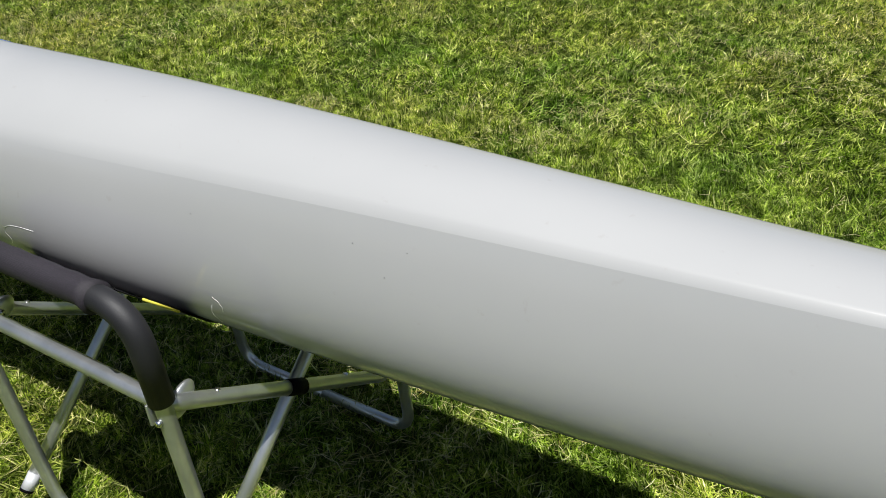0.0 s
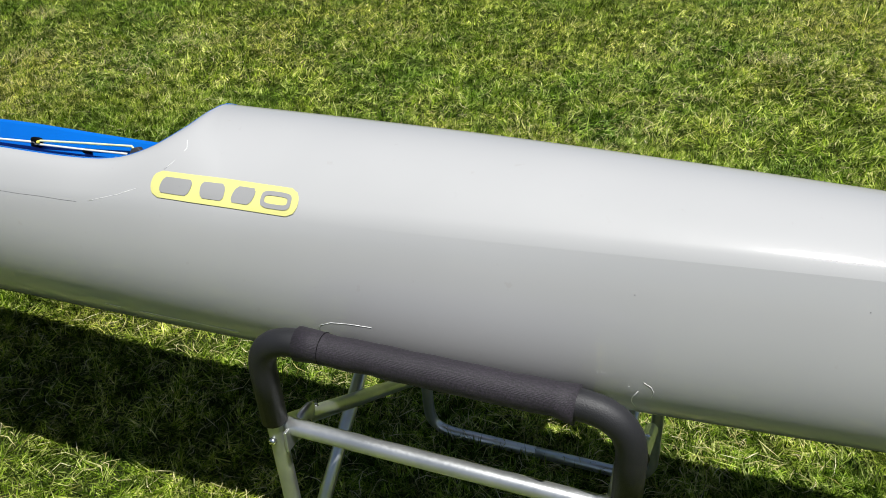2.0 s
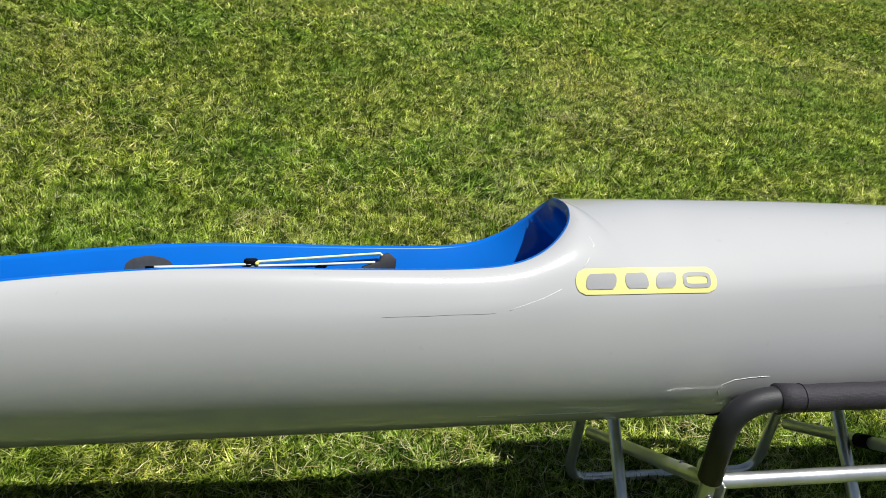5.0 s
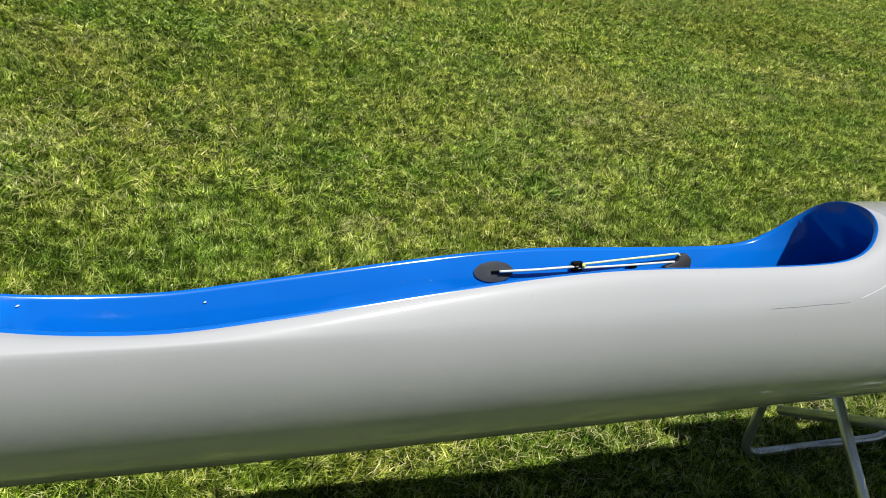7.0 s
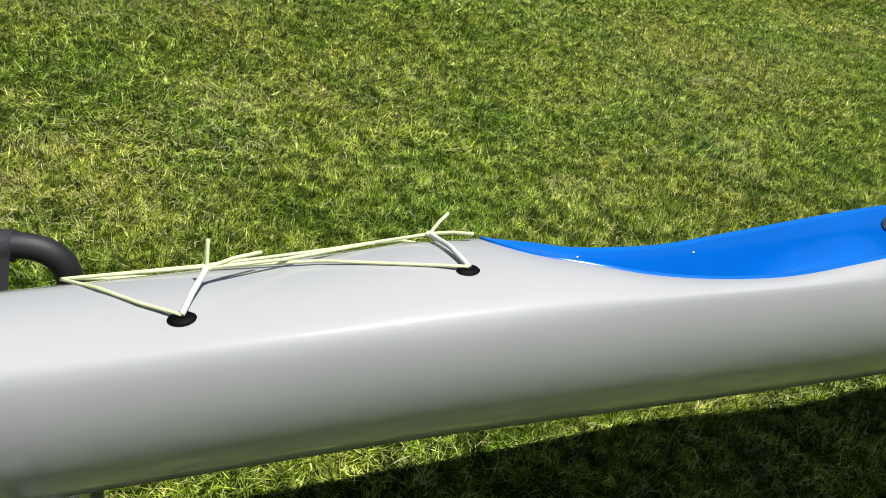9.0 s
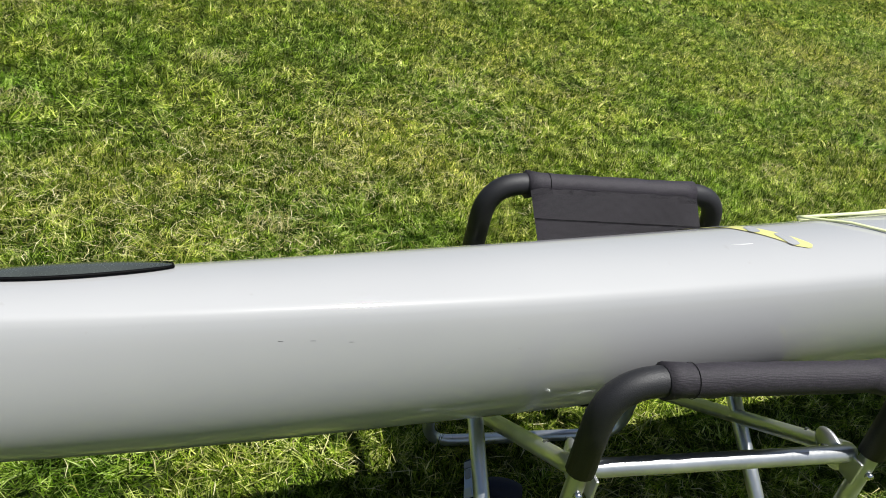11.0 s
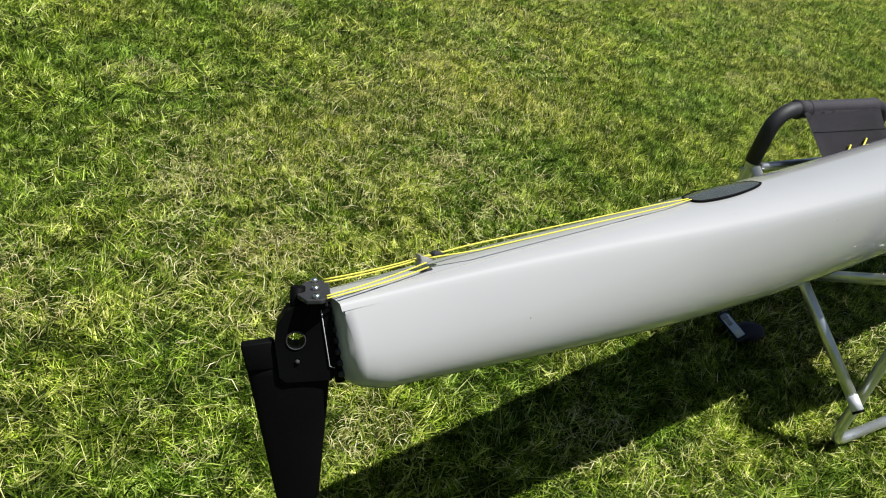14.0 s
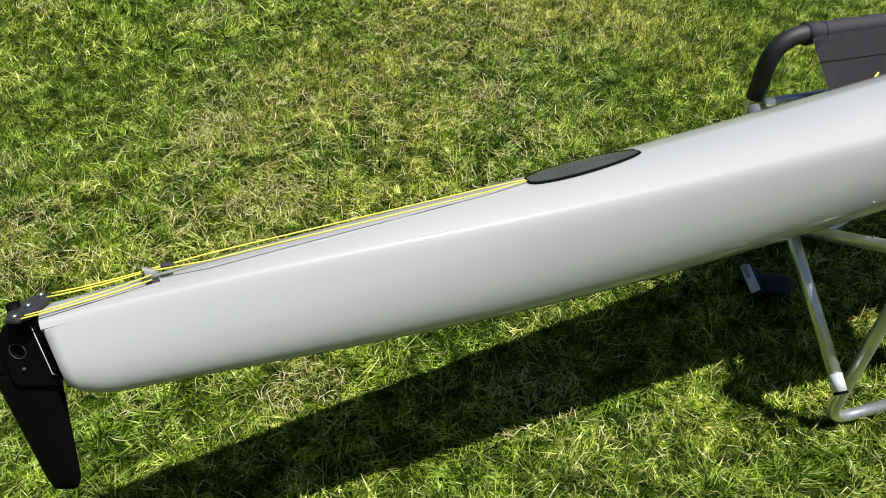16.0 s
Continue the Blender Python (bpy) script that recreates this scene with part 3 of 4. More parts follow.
def surfski():
    boat = empty("surfski", BOAT, "light grey glossy surfski with blue cockpit on two folding stands", "kayak")
    # the hull below the seam, with a rounded heel at the transom
    plan = [(x, None) for x in stations(BOW, RIM_SEAM_X[0] + 0.05, 0.05)] + [(sx, p) for p, sx in RIM_POINTS]
    plan += [(x, None) for x in stations(RIM_SEAM_X[-1] - 0.05, STERN, 0.05)]
    bottom = [hull_line(x, p) for x, p in plan if x > STERN + 0.04]
    for d, lift in ((0.03, 0.05), (0.014, 0.16), (0.003, 0.34)):
        line = hull_line(STERN + d)
        zs = line[0].z
        bottom.append([Vector((p.x + 0.006 * (zs - p.z) / 0.09, p.y * (1 - 0.12 * lift), zs + (p.z - zs) * (1 - lift * 0.5))) for p in line])
    bm = bmesh.new()
    loft(bm, bottom)
    loft(bm, mirrored(bottom), True)
    last = bottom[-1]
    deck_end = [Vector((p.x, p.y, p.z)) for p in deck_line(STERN)]
    ring = list(reversed(last))[:-1] + deck_end[:-1]
    ring = ring + [deck_end[-1]] + [Vector((p.x, -p.y, p.z)) for p in reversed(ring[1:])]
    bm.faces.new([bm.verts.new(p) for p in ring])
    bmesh.ops.remove_doubles(bm, verts=bm.verts[:], dist=0.0004)
    bmesh.ops.recalc_face_normals(bm, faces=bm.faces[:])
    hull = part("hull", bm, GEL, boat)
    # the deck, with the cockpit left open
    bm = bmesh.new()
    lines = [deck_line(x, p) for x, p in plan]
    loft(bm, lines, True)
    loft(bm, mirrored(lines))
    bmesh.ops.remove_doubles(bm, verts=bm.verts[:], dist=0.0004)
    bmesh.ops.recalc_face_normals(bm, faces=bm.faces[:])
    part("deck", bm, GEL, boat)
    # the blue liner: a narrow lip over the rim, then walls down to footwell and seat
    floor_z = lerp_table([(-1.6, 0.092), (-1.478, 0.088), (-1.40, 0.064), (-1.305, 0.030), (-1.285, 0.012), (-1.265, -0.055), (-1.15, -0.11), (-1.0, -0.105), (-0.85, -0.03), (-0.7, -0.01), (-0.5, -0.09), (-0.2, -0.13), (0.1, -0.13)])
    lines = []
    for p, sx in RIM_POINTS:
        ahead = 0.16 * max(0.0, min(1.0, (p.x + 0.16) / 0.16)) ** 1.3
        end_x = max(p.x, -1.46)
        f = min(floor_z(end_x), p.z - 0.012)
        y = p.y
        # behind the seat the wall flattens into a shallow scoop
        flat = max(0.0, min(1.0, (-1.285 - p.x) / 0.03))
        w1, w2, w3, w4 = (c + (d - c) * flat for c, d in ((0.89, 0.72), (0.84, 0.48), (0.72, 0.26), (0.48, 0.10)))
        roll = min(1.0, abs(y) / 0.05)
        bead = 0.0010 + 0.0024 * max(0.0, min(1.0, (-0.55 - p.x) / 0.4))
        lines.append([
            Vector((p.x, y - 0.002 * roll, p.z - 0.004)), Vector((p.x, y - 0.0004 * roll, p.z + 0.4 * bead)), Vector((p.x, y + 0.0022 * roll, p.z + bead)),
            Vector((p.x, y + 0.0055 * roll, p.z + bead - 0.0002)), Vector((p.x, y + 0.0085 * roll, p.z + bead - 0.0026)), Vector((p.x - 0.001, y + 0.0102 * roll, p.z - 0.0040)),
            Vector((end_x + 0.6 * (p.x - end_x) + 0.6 * ahead, y * w1, p.z + (f - p.z) * 0.35)),
            Vector((end_x + 0.4 * (p.x - end_x) + 0.9 * ahead, y * w2, p.z + (f - p.z) * 0.7)), Vector((end_x + ahead, y * w3, p.z + (f - p.z) * 0.92)),
            Vector((end_x + ahead, y * w4, f)), Vector((end_x + ahead, 0.0, f - 0.004))])
    # the front of the footwell closes under the foredeck
    bm = bmesh.new()
    loft(bm, lines, True)
    loft(bm, mirrored(lines))
    bmesh.ops.remove_doubles(bm, verts=bm.verts[:], dist=0.0004)
    bmesh.ops.recalc_face_normals(bm, faces=bm.faces[:])
    part("cockpit_liner", bm, BLUE, boat, "glossy blue moulded cockpit liner")
    return boat


boat = surfski()
bpy.context.view_layer.update()
hull, deck, liner = (next(c for c in boat.children if c.name.startswith(n)) for n in ("hull", "deck", "cockpit_liner"))


def share_normals(one, other, keep_end):
    """Lets the shading run smoothly over the seam between two meshes: where their points meet, both take the mean normal."""
    bins, own = {}, {}
    for ob in (one, other):
        own[ob] = [v.normal.copy() for v in ob.data.vertices]
        for v, n in zip(ob.data.vertices, own[ob]):
            key = tuple(round(c / 0.001) for c in v.co)
            bins.setdefault(key, []).append(n)
    for ob in (one, other):
        out = []
        for v, n in zip(ob.data.vertices, own[ob]):
            met = bins[tuple(round(c / 0.001) for c in v.co)]
            m = sum(met, Vector()).normalized() if v.co.x > keep_end else n
            # forward of the cockpit the edge sharpens
            m = m.lerp(n, 0.85 * max(0.0, min(1.0, (v.co.x - 0.25) / 0.55)))
            out.append(m.normalized() if m.length > 1e-6 else n)
        ob.data.normals_split_custom_set_from_vertices(out)


share_normals(hull, deck, STERN + 0.03)


def skin(ob, start, way, lift=0.0):
    """Where a ray in the boat's frame meets a part of the boat, lifted off its surface."""
    ok, place, normal, _ = ob.ray_cast(Vector(start), Vector(way).normalized())
    if not ok:
        return None
    if normal.dot(Vector(way)) > 0:
        normal = -normal
    return place + normal * lift


def side_point(x, z, lift):
    p = skin(deck, (x, -0.5, z), (0, 1, 0), lift)
    q = skin(hull, (x, -0.5, z), (0, 1, 0), lift)
    if p is None or (q is not None and q.y < p.y):
        p = q
    return p


def top_point(x, y, lift):
    return skin(deck, (x, y, 0.5), (0, 0, -1), lift)


def patch(name, mat, project, centre, size, parent, label="", round_ends=1.0, slant=0.0, lift=0.0012, nu=20, nv=8, hollow=0.0):
    """A rounded bar laid on the skin. centre and size in the two coordinates that project() takes; hollow: the share left open inside."""
    bm = bmesh.new()
    (cu, cv), (lu, lv) = centre, size

    def at(a, b):
        v = b
        if lv > lu:
            r, d = lu / 2 * round_ends, (1 - abs(v)) * lv / 2
            half = lu / 2 - r + math.sqrt(max(0.0, r * r - (r - d) ** 2)) if d < r else lu / 2
        else:
            half = lu / 2 - min(lu, abs(lv)) / 2 * round_ends * (1 - math.sqrt(max(0.0, 1 - v * v)))
        return project(cu + a * half + slant * v * lv / 2, cv + v * lv / 2, lift)
    if hollow:
        ring = []
        for i in range(48):
            th = math.tau * i / 48
            ring.append((math.copysign(abs(math.cos(th)) ** 0.5, math.cos(th)), math.copysign(abs(math.sin(th)) ** 0.5, math.sin(th))))
        outer = [bm.verts.new(project(cu + a * lu / 2, cv + b * lv / 2, lift)) for a, b in ring]
        inner = [bm.verts.new(project(cu + a * (lu / 2 - abs(lv) * hollow), cv + b * lv / 2 * (1 - 2 * hollow), lift)) for a, b in ring]
        for i in range(48):
            j = (i + 1) % 48
            bm.faces.new((outer[i], outer[j], inner[j], inner[i]))
    else:
        rows = [[bm.verts.new(at(-1 + 2 * i / nu, -1 + 2 * k / nv)) for i in range(nu + 1)] for k in range(nv + 1)]
        for a, b in zip(rows, rows[1:]):
            for i in range(nu):
                bm.faces.new((a[i], a[i + 1], b[i + 1], b[i]))
    bmesh.ops.recalc_face_normals(bm, faces=bm.faces[:])
    return part(name, bm, mat, parent, label)


def ribbon(name, mat, project, points, width, parent, label="", lift=0.0001):
    """A thin line drawn on the skin through points in project()'s coordinates."""
    pts = [project(u, v, lift) for u, v in points]
    pts = [p for p in pts if p is not None]
    if len(pts) < 2:
        return None
    return tube_part(name, pts, width / 2, mat, parent, label, sides=6)


# ---- markings on the hull ----
def badge(project, centre, size, along_u, parent, ink, skew=0.0):
    """A maker's badge: a yellow rounded bar with four grey shapes in it."""
    (cu, cv), (lu, lv) = centre, size
    b = patch("badge", DECAL, project, centre, size, parent, "yellow rounded badge with grey shapes", round_ends=0.8, slant=skew, nv=8 if along_u else 30)
    for at, wide, slant, open_middle in ((-0.325, 0.21, 0.20, 0.0), (-0.075, 0.165, -0.1, 0.0), (0.135, 0.145, 0.25, 0.0), (0.355, 0.20, 0.0, 0.26)):
        if along_u:
            c, sz = (cu + at * lu, cv), (wide * lu, lv * 0.60)
        else:
            c, sz = (cu - skew * at * lv, cv - at * lv), (lu * 0.60, wide * lv)
        patch("badge_shape", ink, project, c, sz, b, round_ends=0.45, slant=slant, lift=0.002, nu=8, nv=6, hollow=open_middle)
    return b


badge(side_point, (0.094, 0.0770), (0.212, 0.034), True, boat, GREYINK)
badge(top_point, (-2.122, 0.008), (0.031, 0.175), False, boat, GEL, -0.65)
ribbon("crack", DARKLINE, side_point, [(-0.275 + 0.0150 * i, 0.0358 + 0.0003 * math.sin(i * 1.3) + 0.0002 * i) for i in range(11)], 0.0004, boat, "dark hairline crack")
ribbon("scratch", SCRATCH_GLINT, side_point, [(-0.105, 0.0415), (-0.095, 0.045), (-0.060, 0.056), (-0.032, 0.068)], 0.0006, boat, "pale scrape or painted glint")
ribbon("scratch", SCRATCH_GLINT, side_point, [(0.0183, 0.1347), (0.0233, 0.1251), (0.0096, 0.1041), (0.0012, 0.0956)], 0.0007, boat, "pale scrape or painted glint beside the coaming")
# this arc paints the padded tube's bright reflection as a pale line
ribbon("scratch", SCRATCH_GLINT, side_point, [(0.305, -0.070), (0.275, -0.071), (0.248, -0.074), (0.232, -0.081), (0.228, -0.091), (0.234, -0.100), (0.228, -0.110)], 0.0008, boat, "pale scrape or painted glint")
# the two arcs near x 0.64 paint tube reflections; the others are scrapes
for scrape in ([(-0.128, -0.1219), (-0.101, -0.1235)], [(-0.070, -0.1237), (-0.02, -0.1243), (0.04, -0.1248), (0.095, -0.1251)],
               [(0.645, -0.0789), (0.654, -0.0837), (0.658, -0.0915), (0.656, -0.0993)], [(0.640, -0.0930), (0.634, -0.1050), (0.634, -0.1121), (0.640, -0.1221)]):
    ribbon("scratch", SCRATCH_GLINT, side_point, scrape, 0.0007, boat, "pale scrape or painted glint")
ribbon("scratch", SCRATCH_GLINT, top_point, [(-2.178, -0.055), (-2.160, -0.057), (-2.144, -0.0575)], 0.0008, boat, "pale scrape or painted glint")
for x, z in ((-2.770, -0.0138), (-2.738, -0.0153), (-2.699, -0.0191)):
    ribbon("nick", DARKLINE, side_point, [(x, z), (x + 0.005, z - 0.0003)], 0.0003, boat, "short dark nick")
for x, z in ((0.93, 0.055), (0.905, 0.02), (0.62, 0.03), (0.86, 0.05), (-3.41, -0.03)):
    ribbon("speck", DARKLINE, side_point, [(x, z), (x + 0.001, z + 0.0002)], 0.0008, boat, "dark speck of dirt")


# ---- deck fittings ----
def hatch():
    """An almond-shaped smoked cover let into the aft deck, with a raised lip."""
    bm = bmesh.new()
    n, rows = 32, []
    for k in range(9):
        v = k / 8
        row = []
        for i in range(n + 1):
            u = i / n
            full = max(0.02, math.sin(math.pi * u ** 0.80)) ** 0.5
            near, far = -0.006 - 0.016 * full, 0.002 + 0.032 * full
            row.append(bm.verts.new(top_point(-3.033 + 0.174 * u, near + (far - near) * v, 0.002 + 0.006 * full * math.sin(math.pi * (0.05 + 0.9 * v)))))
        rows.append(row)
    for a, b in zip(rows, rows[1:]):
        for i in range(n):
            bm.faces.new((a[i], a[i + 1], b[i + 1], b[i]))
    edge = rows[0] + list(reversed(rows[-1]))
    rim = [v.co.copy() for v in edge]
    bmesh.ops.recalc_face_normals(bm, faces=bm.faces[:])
    cover = part("hatch_cover", bm, SMOKE, boat, "smoked black almond-shaped hatch cover")
    tube_part("hatch_gasket", rim, 0.0018, BLACK, cover, sides=6, closed=True)


hatch()


def deck_eyelet(x, y):
    """A flat oval black eyelet with a raised lip."""
    bm = bmesh.new()
    ring_o = [bm.verts.new(top_point(x + 0.0145 * math.cos(a), y + 0.009 * math.sin(a), 0.0012)) for a in (math.tau * i / 24 for i in range(24))]
    ring_m = [bm.verts.new(top_point(x + 0.0115 * math.cos(a), y + 0.007 * math.sin(a), 0.004)) for a in (math.tau * i / 24 for i in range(24))]
    mid = bm.verts.new(top_point(x, y, 0.003))
    for i in range(24):
        j = (i + 1) % 24
        bm.faces.new((ring_o[i], ring_o[j], ring_m[j], ring_m[i]))
        bm.faces.new((ring_m[i], ring_m[j], mid))
    bmesh.ops.recalc_face_normals(bm, faces=bm.faces[:])
    return part("deck_eyelet", bm, BLACK, boat, "flat black oval eyelet")


def cord(name, knots, r, mat, parent, sag=0.0, label="", sides=8):
    pts = []
    for a, b in zip(knots, knots[1:]):
        a, b = Vector(a), Vector(b)
        for i in range(8):
            s = i / 8
            pts.append(a.lerp(b, s) - Vector((0, 0, sag * 4 * s * (1 - s))))
    pts.append(Vector(knots[-1]))
    return tube_part(name, pts, r, mat, parent, label, sides)


for ex, reach in ((-1.541, 0.088), (-1.857, 0.10)):
    for ey in (-reach, reach):
        deck_eyelet(ex, ey)
front_near, front_far = top_point(-1.541, -0.088, 0.006), top_point(-1.541, 0.088, 0.006)
rear_near, rear_far = top_point(-1.857, -0.10, 0.006), top_point(-1.857, 0.10, 0.006)


def over(x, y, lift=0.006):
    return top_point(x, y, lift)


bungee = empty("bungee_net", BOAT, "pale lime elastic cords tied through black eyelets on deck", "bungee cord")
back_corner, front_knot, rear_knot = over(-1.972, 0.028, 0.006), over(-1.552, 0.006, 0.010), over(-1.826, -0.050, 0.022)
cord("elastic", [rear_near, over(-1.896, -0.072, 0.004), over(-1.934, -0.030, 0.004), back_corner], 0.0021, LIME, bungee)
cord("elastic", [back_corner, over(-1.84, 0.002, 0.005), over(-1.70, -0.030, 0.005), front_near], 0.0021, LIME, bungee)
cord("elastic", [back_corner, over(-1.83, 0.040, 0.004), over(-1.68, 0.030, 0.005), front_knot], 0.0021, LIME, bungee)
cord("elastic", [over(-1.968, 0.034, 0.006), over(-1.93, 0.066, 0.004), rear_far], 0.0021, LIME, bungee)
cord("elastic", [rear_knot, over(-1.74, -0.024, 0.010), over(-1.63, 0.012, 0.006), over(-1.575, 0.052, 0.005), front_far], 0.0021, LIME, bungee)
cord("elastic", [front_near, over(-1.546, -0.045, 0.008), front_knot], 0.0034, WHITE, bungee)
cord("elastic", [rear_near, over(-1.845, -0.079, 0.012), rear_knot], 0.0034, WHITE, bungee)
for base, tips in ((front_knot, ((-1.520, 0.020, 0.034), (-1.500, -0.010, 0.010))), (rear_knot, ((-1.822, -0.044, 0.052), (-1.765, -0.030, 0.024)))):
    bm = bmesh.new()
    bmesh.ops.create_icosphere(bm, subdivisions=2, radius=0.0052, matrix=Matrix.Translation(base) @ Matrix.Diagonal((1.3, 0.9, 0.8, 1)))
    part("knot", bm, LIME, bungee)
    for tx, ty, lift in tips:
        end = over(tx, ty, lift)
        mid = base.lerp(end, 0.5) + Vector((0.0, 0.0, 0.002))
        cord("cord_end", [base, mid, end], 0.0023, LIME, bungee)

# rudder lines over the aft deck to the tiller yoke
lines = empty("rudder_lines", BOAT, "bright yellow rudder cords running over the aft deck to the rudder", "cord")
for y in (-0.009, 0.004):
    cord("line", [over(-3.036, y * 0.35, 0.004)] + [over(-3.035 - 0.06 * i, y * (1 + 0.08 * i), 0.005 + 0.0012 * i) for i in range(1, 8)] + [over(-3.516, y * 0.4, 0.014)], 0.00095, YELLOW, lines)
RUDDER = Matrix.Translation((-3.640, 0, 0)) @ pose(0, 0, 0, 0, 0, -27) @ Matrix.Translation((3.640, 0, 0))
for x0, y0, y1, lift in ((-3.521, -0.009, -0.031, 0.006), (-3.521, -0.005, -0.024, 0.010), (-3.519, 0.001, 0.020, 0.013), (-3.505, 0.005, 0.030, 0.014)):
    cord("line", [over(x0, y0, lift), RUDDER @ Vector((-3.644, y1, 0.044))], 0.00095, YELLOW, lines, 0.002)
clamp = empty("line_clamp", BOAT, "small grey finned cleat gathering the rudder cords above the deck", "cleat")
at = over(-3.520, 0.0, 0.0)
bm = bmesh.new()
plate(bm, [(-0.010, 0.006), (0.000, 0.007), (0.010, 0.012), (0.000, 0.015), (-0.009, 0.020), (-0.007, 0.012)], 0.010, Matrix.Translation(at), 0.001)
part("clamp_fin", bm, GREYINK, clamp, "mid-grey plastic fin")
bm = bmesh.new()
plate(bm, [(0.012, 0.012), (0.022, 0.011), (0.027, 0.014), (0.022, 0.017), (0.014, 0.019), (0.011, 0.016)], 0.008, Matrix.Translation(at), 0.001)
part("clamp_lever", bm, RUBBER, clamp)
bm = bmesh.new()
plate(bm, [(-0.009, 0), (0.008, 0), (0.007, 0.0022), (-0.002, 0.003)], 0.0035, Matrix.Translation(over(-3.521, -0.005, 0.0005)), 0.0006)
part("fairlead", bm, RUBBER, clamp)
groove = lerp_table([(-3.632, -0.013), (-3.54, -0.014), (-3.3, -0.011), (-3.08, -0.002)])
ribbon("deck_groove", GREYINK, top_point, [(-3.09 - 0.03 * i, groove(-3.09 - 0.03 * i)) for i in range(19)], 0.001, boat, "thin grey groove along the deck")


# ---- rudder ----
def rudder():
    r = empty("rudder", BOAT @ RUDDER, "black overstern rudder hinged on the transom and turned aside", "rudder")

    def holed(name, outline, hole, radius, thick, mat):
        bm = bmesh.new()
        for y in (-thick / 2, thick / 2):
            outer = [bm.verts.new((x, y, z)) for x, z in outline]
            inner = [bm.verts.new((hole[0] + radius * math.cos(math.tau * i / 20), y, hole[1] + radius * math.sin(math.tau * i / 20))) for i in range(20)]
            edges = [bm.edges.new((a, b)) for ring in (outer, inner) for a, b in zip(ring, ring[1:] + ring[:1])]
            bmesh.ops.triangle_fill(bm, edges=edges, use_beauty=True)
            if y < 0:
                first = (outer, inner)
        for ring_a, ring_b in zip(first, (outer, inner)):
            for i in range(len(ring_a)):
                j = (i + 1) % len(ring_a)
                bm.faces.new((ring_a[i], ring_a[j], ring_b[j], ring_b[i]))
        bmesh.ops.recalc_face_normals(bm, faces=bm.faces[:])
        return part(name, bm, mat, r, smooth=False)
    holed("cheek_plate", [(-3.640, 0.024), (-3.652, 0.034), (-3.670, 0.033), (-3.684, 0.027), (-3.694, 0.013), (-3.698, -0.006), (-3.696, -0.044), (-3.690, -0.050), (-3.644, -0.052), (-3.638, -0.044)],
          (-3.677, -0.005), 0.0085, 0.022, BLACK)
    # the blade: a foil section that thins and narrows to the tip
    bm = bmesh.new()
    rings = []
    for k in range(13):
        s = k / 12
        z = -0.030 - 0.173 * s
        fore, back = -3.642 - 0.025 * s, -3.729 + 0.021 * s
        if k == 12:
            fore, back = fore - 0.006, back + 0.004
        ring = []
        for i in range(20):
            a = math.tau * i / 20
            ring.append(bm.verts.new(((fore + back) / 2 + (fore - back) / 2 * math.cos(a), (0.0075 - 0.0035 * s) * math.sin(a) * (1.0 + 0.25 * math.cos(a)), z)))
        rings.append(ring)
    for a, b in zip(rings, rings[1:]):
        for i in range(20):
            bm.faces.new((a[i], a[(i + 1) % 20], b[(i + 1) % 20], b[i]))
    bm.faces.new(rings[0])
    bm.faces.new(list(reversed(rings[-1])))
    bmesh.ops.recalc_face_normals(bm, faces=bm.faces[:])
    part("blade", bm, BLACK, r, "matt black tapered blade")
    bm = bmesh.new()
    plate(bm, [(-3.732, -0.007), (-3.700, -0.005), (-3.690, -0.036), (-3.728, -0.036)], 0.014, bevel=0.002)
    part("blade_shoulder", bm, BLACK, r)
    # hinge on the transom
    tube_part("hinge_pin", [(-3.645, 0, 0.034), (-3.634, 0, -0.058)], 0.006, BLACK, r)
    for i in range(7):
        z = 0.026 - 0.0125 * i
        bm = bmesh.new()
        block(bm, (0.008, 0.013, 0.007), Matrix.Translation((-3.640 + 0.0012 * i, 0, z)), 0.0015)
        part("hinge_knuckle", bm, RUBBER, r)
    tube_part("hinge_wire", [(-3.650, -0.0125, 0.026), (-3.645, -0.0125, -0.036), (-3.640, -0.0125, -0.038)], 0.0006, GREYINK, r)
    # tiller yoke across the top
    bm = bmesh.new()
    plate(bm, [(-0.040, -0.008), (-0.030, -0.020), (0.030, -0.020), (0.040, -0.008), (0.036, 0.010), (0.012, 0.020), (-0.012, 0.020), (-0.036, 0.010)], 0.006,
          Matrix.Translation((-3.656, 0, 0.041)) @ Matrix.Scale(0.82, 4) @ pose(0, 0, 0, 0, 0, 90) @ pose(0, 0, 0, -90, 0, 0), 0.0012)
    yoke = part("tiller_yoke", bm, RUBBER, r, "dark grey tiller yoke", smooth=False)
    for y in (-0.026, 0.0, 0.026):
        bm = bmesh.new()
        bmesh.ops.create_cone(bm, cap_ends=True, segments=12, radius1=0.0042, radius2=0.0032, depth=0.004, matrix=Matrix.Translation((-3.654, y, 0.0455)))
        part("bolt", bm, STEEL, yoke)
    tube_part("post", [(-3.671, 0, 0.048), (-3.675, 0, 0.012)], 0.0075, BLACK, r)
    tube_part("pivot_collar", [(-3.677 + 0.0095 * math.cos(math.tau * i / 24), -0.0115, -0.005 + 0.0095 * math.sin(math.tau * i / 24)) for i in range(24)], 0.0008, RUBBER, r, sides=6, closed=True)
    bm = bmesh.new()
    bmesh.ops.create_icosphere(bm, subdivisions=1, radius=0.0028, matrix=Matrix.Translation((-3.677, -0.0115, -0.028)))
    part("rivet", bm, RUBBER, r)


rudder()


# ---- cockpit fittings on the far wall ----
def wall_point(x, z, lift):
    return skin(liner, (x, 0.0, z), (0, 1, 0), lift)


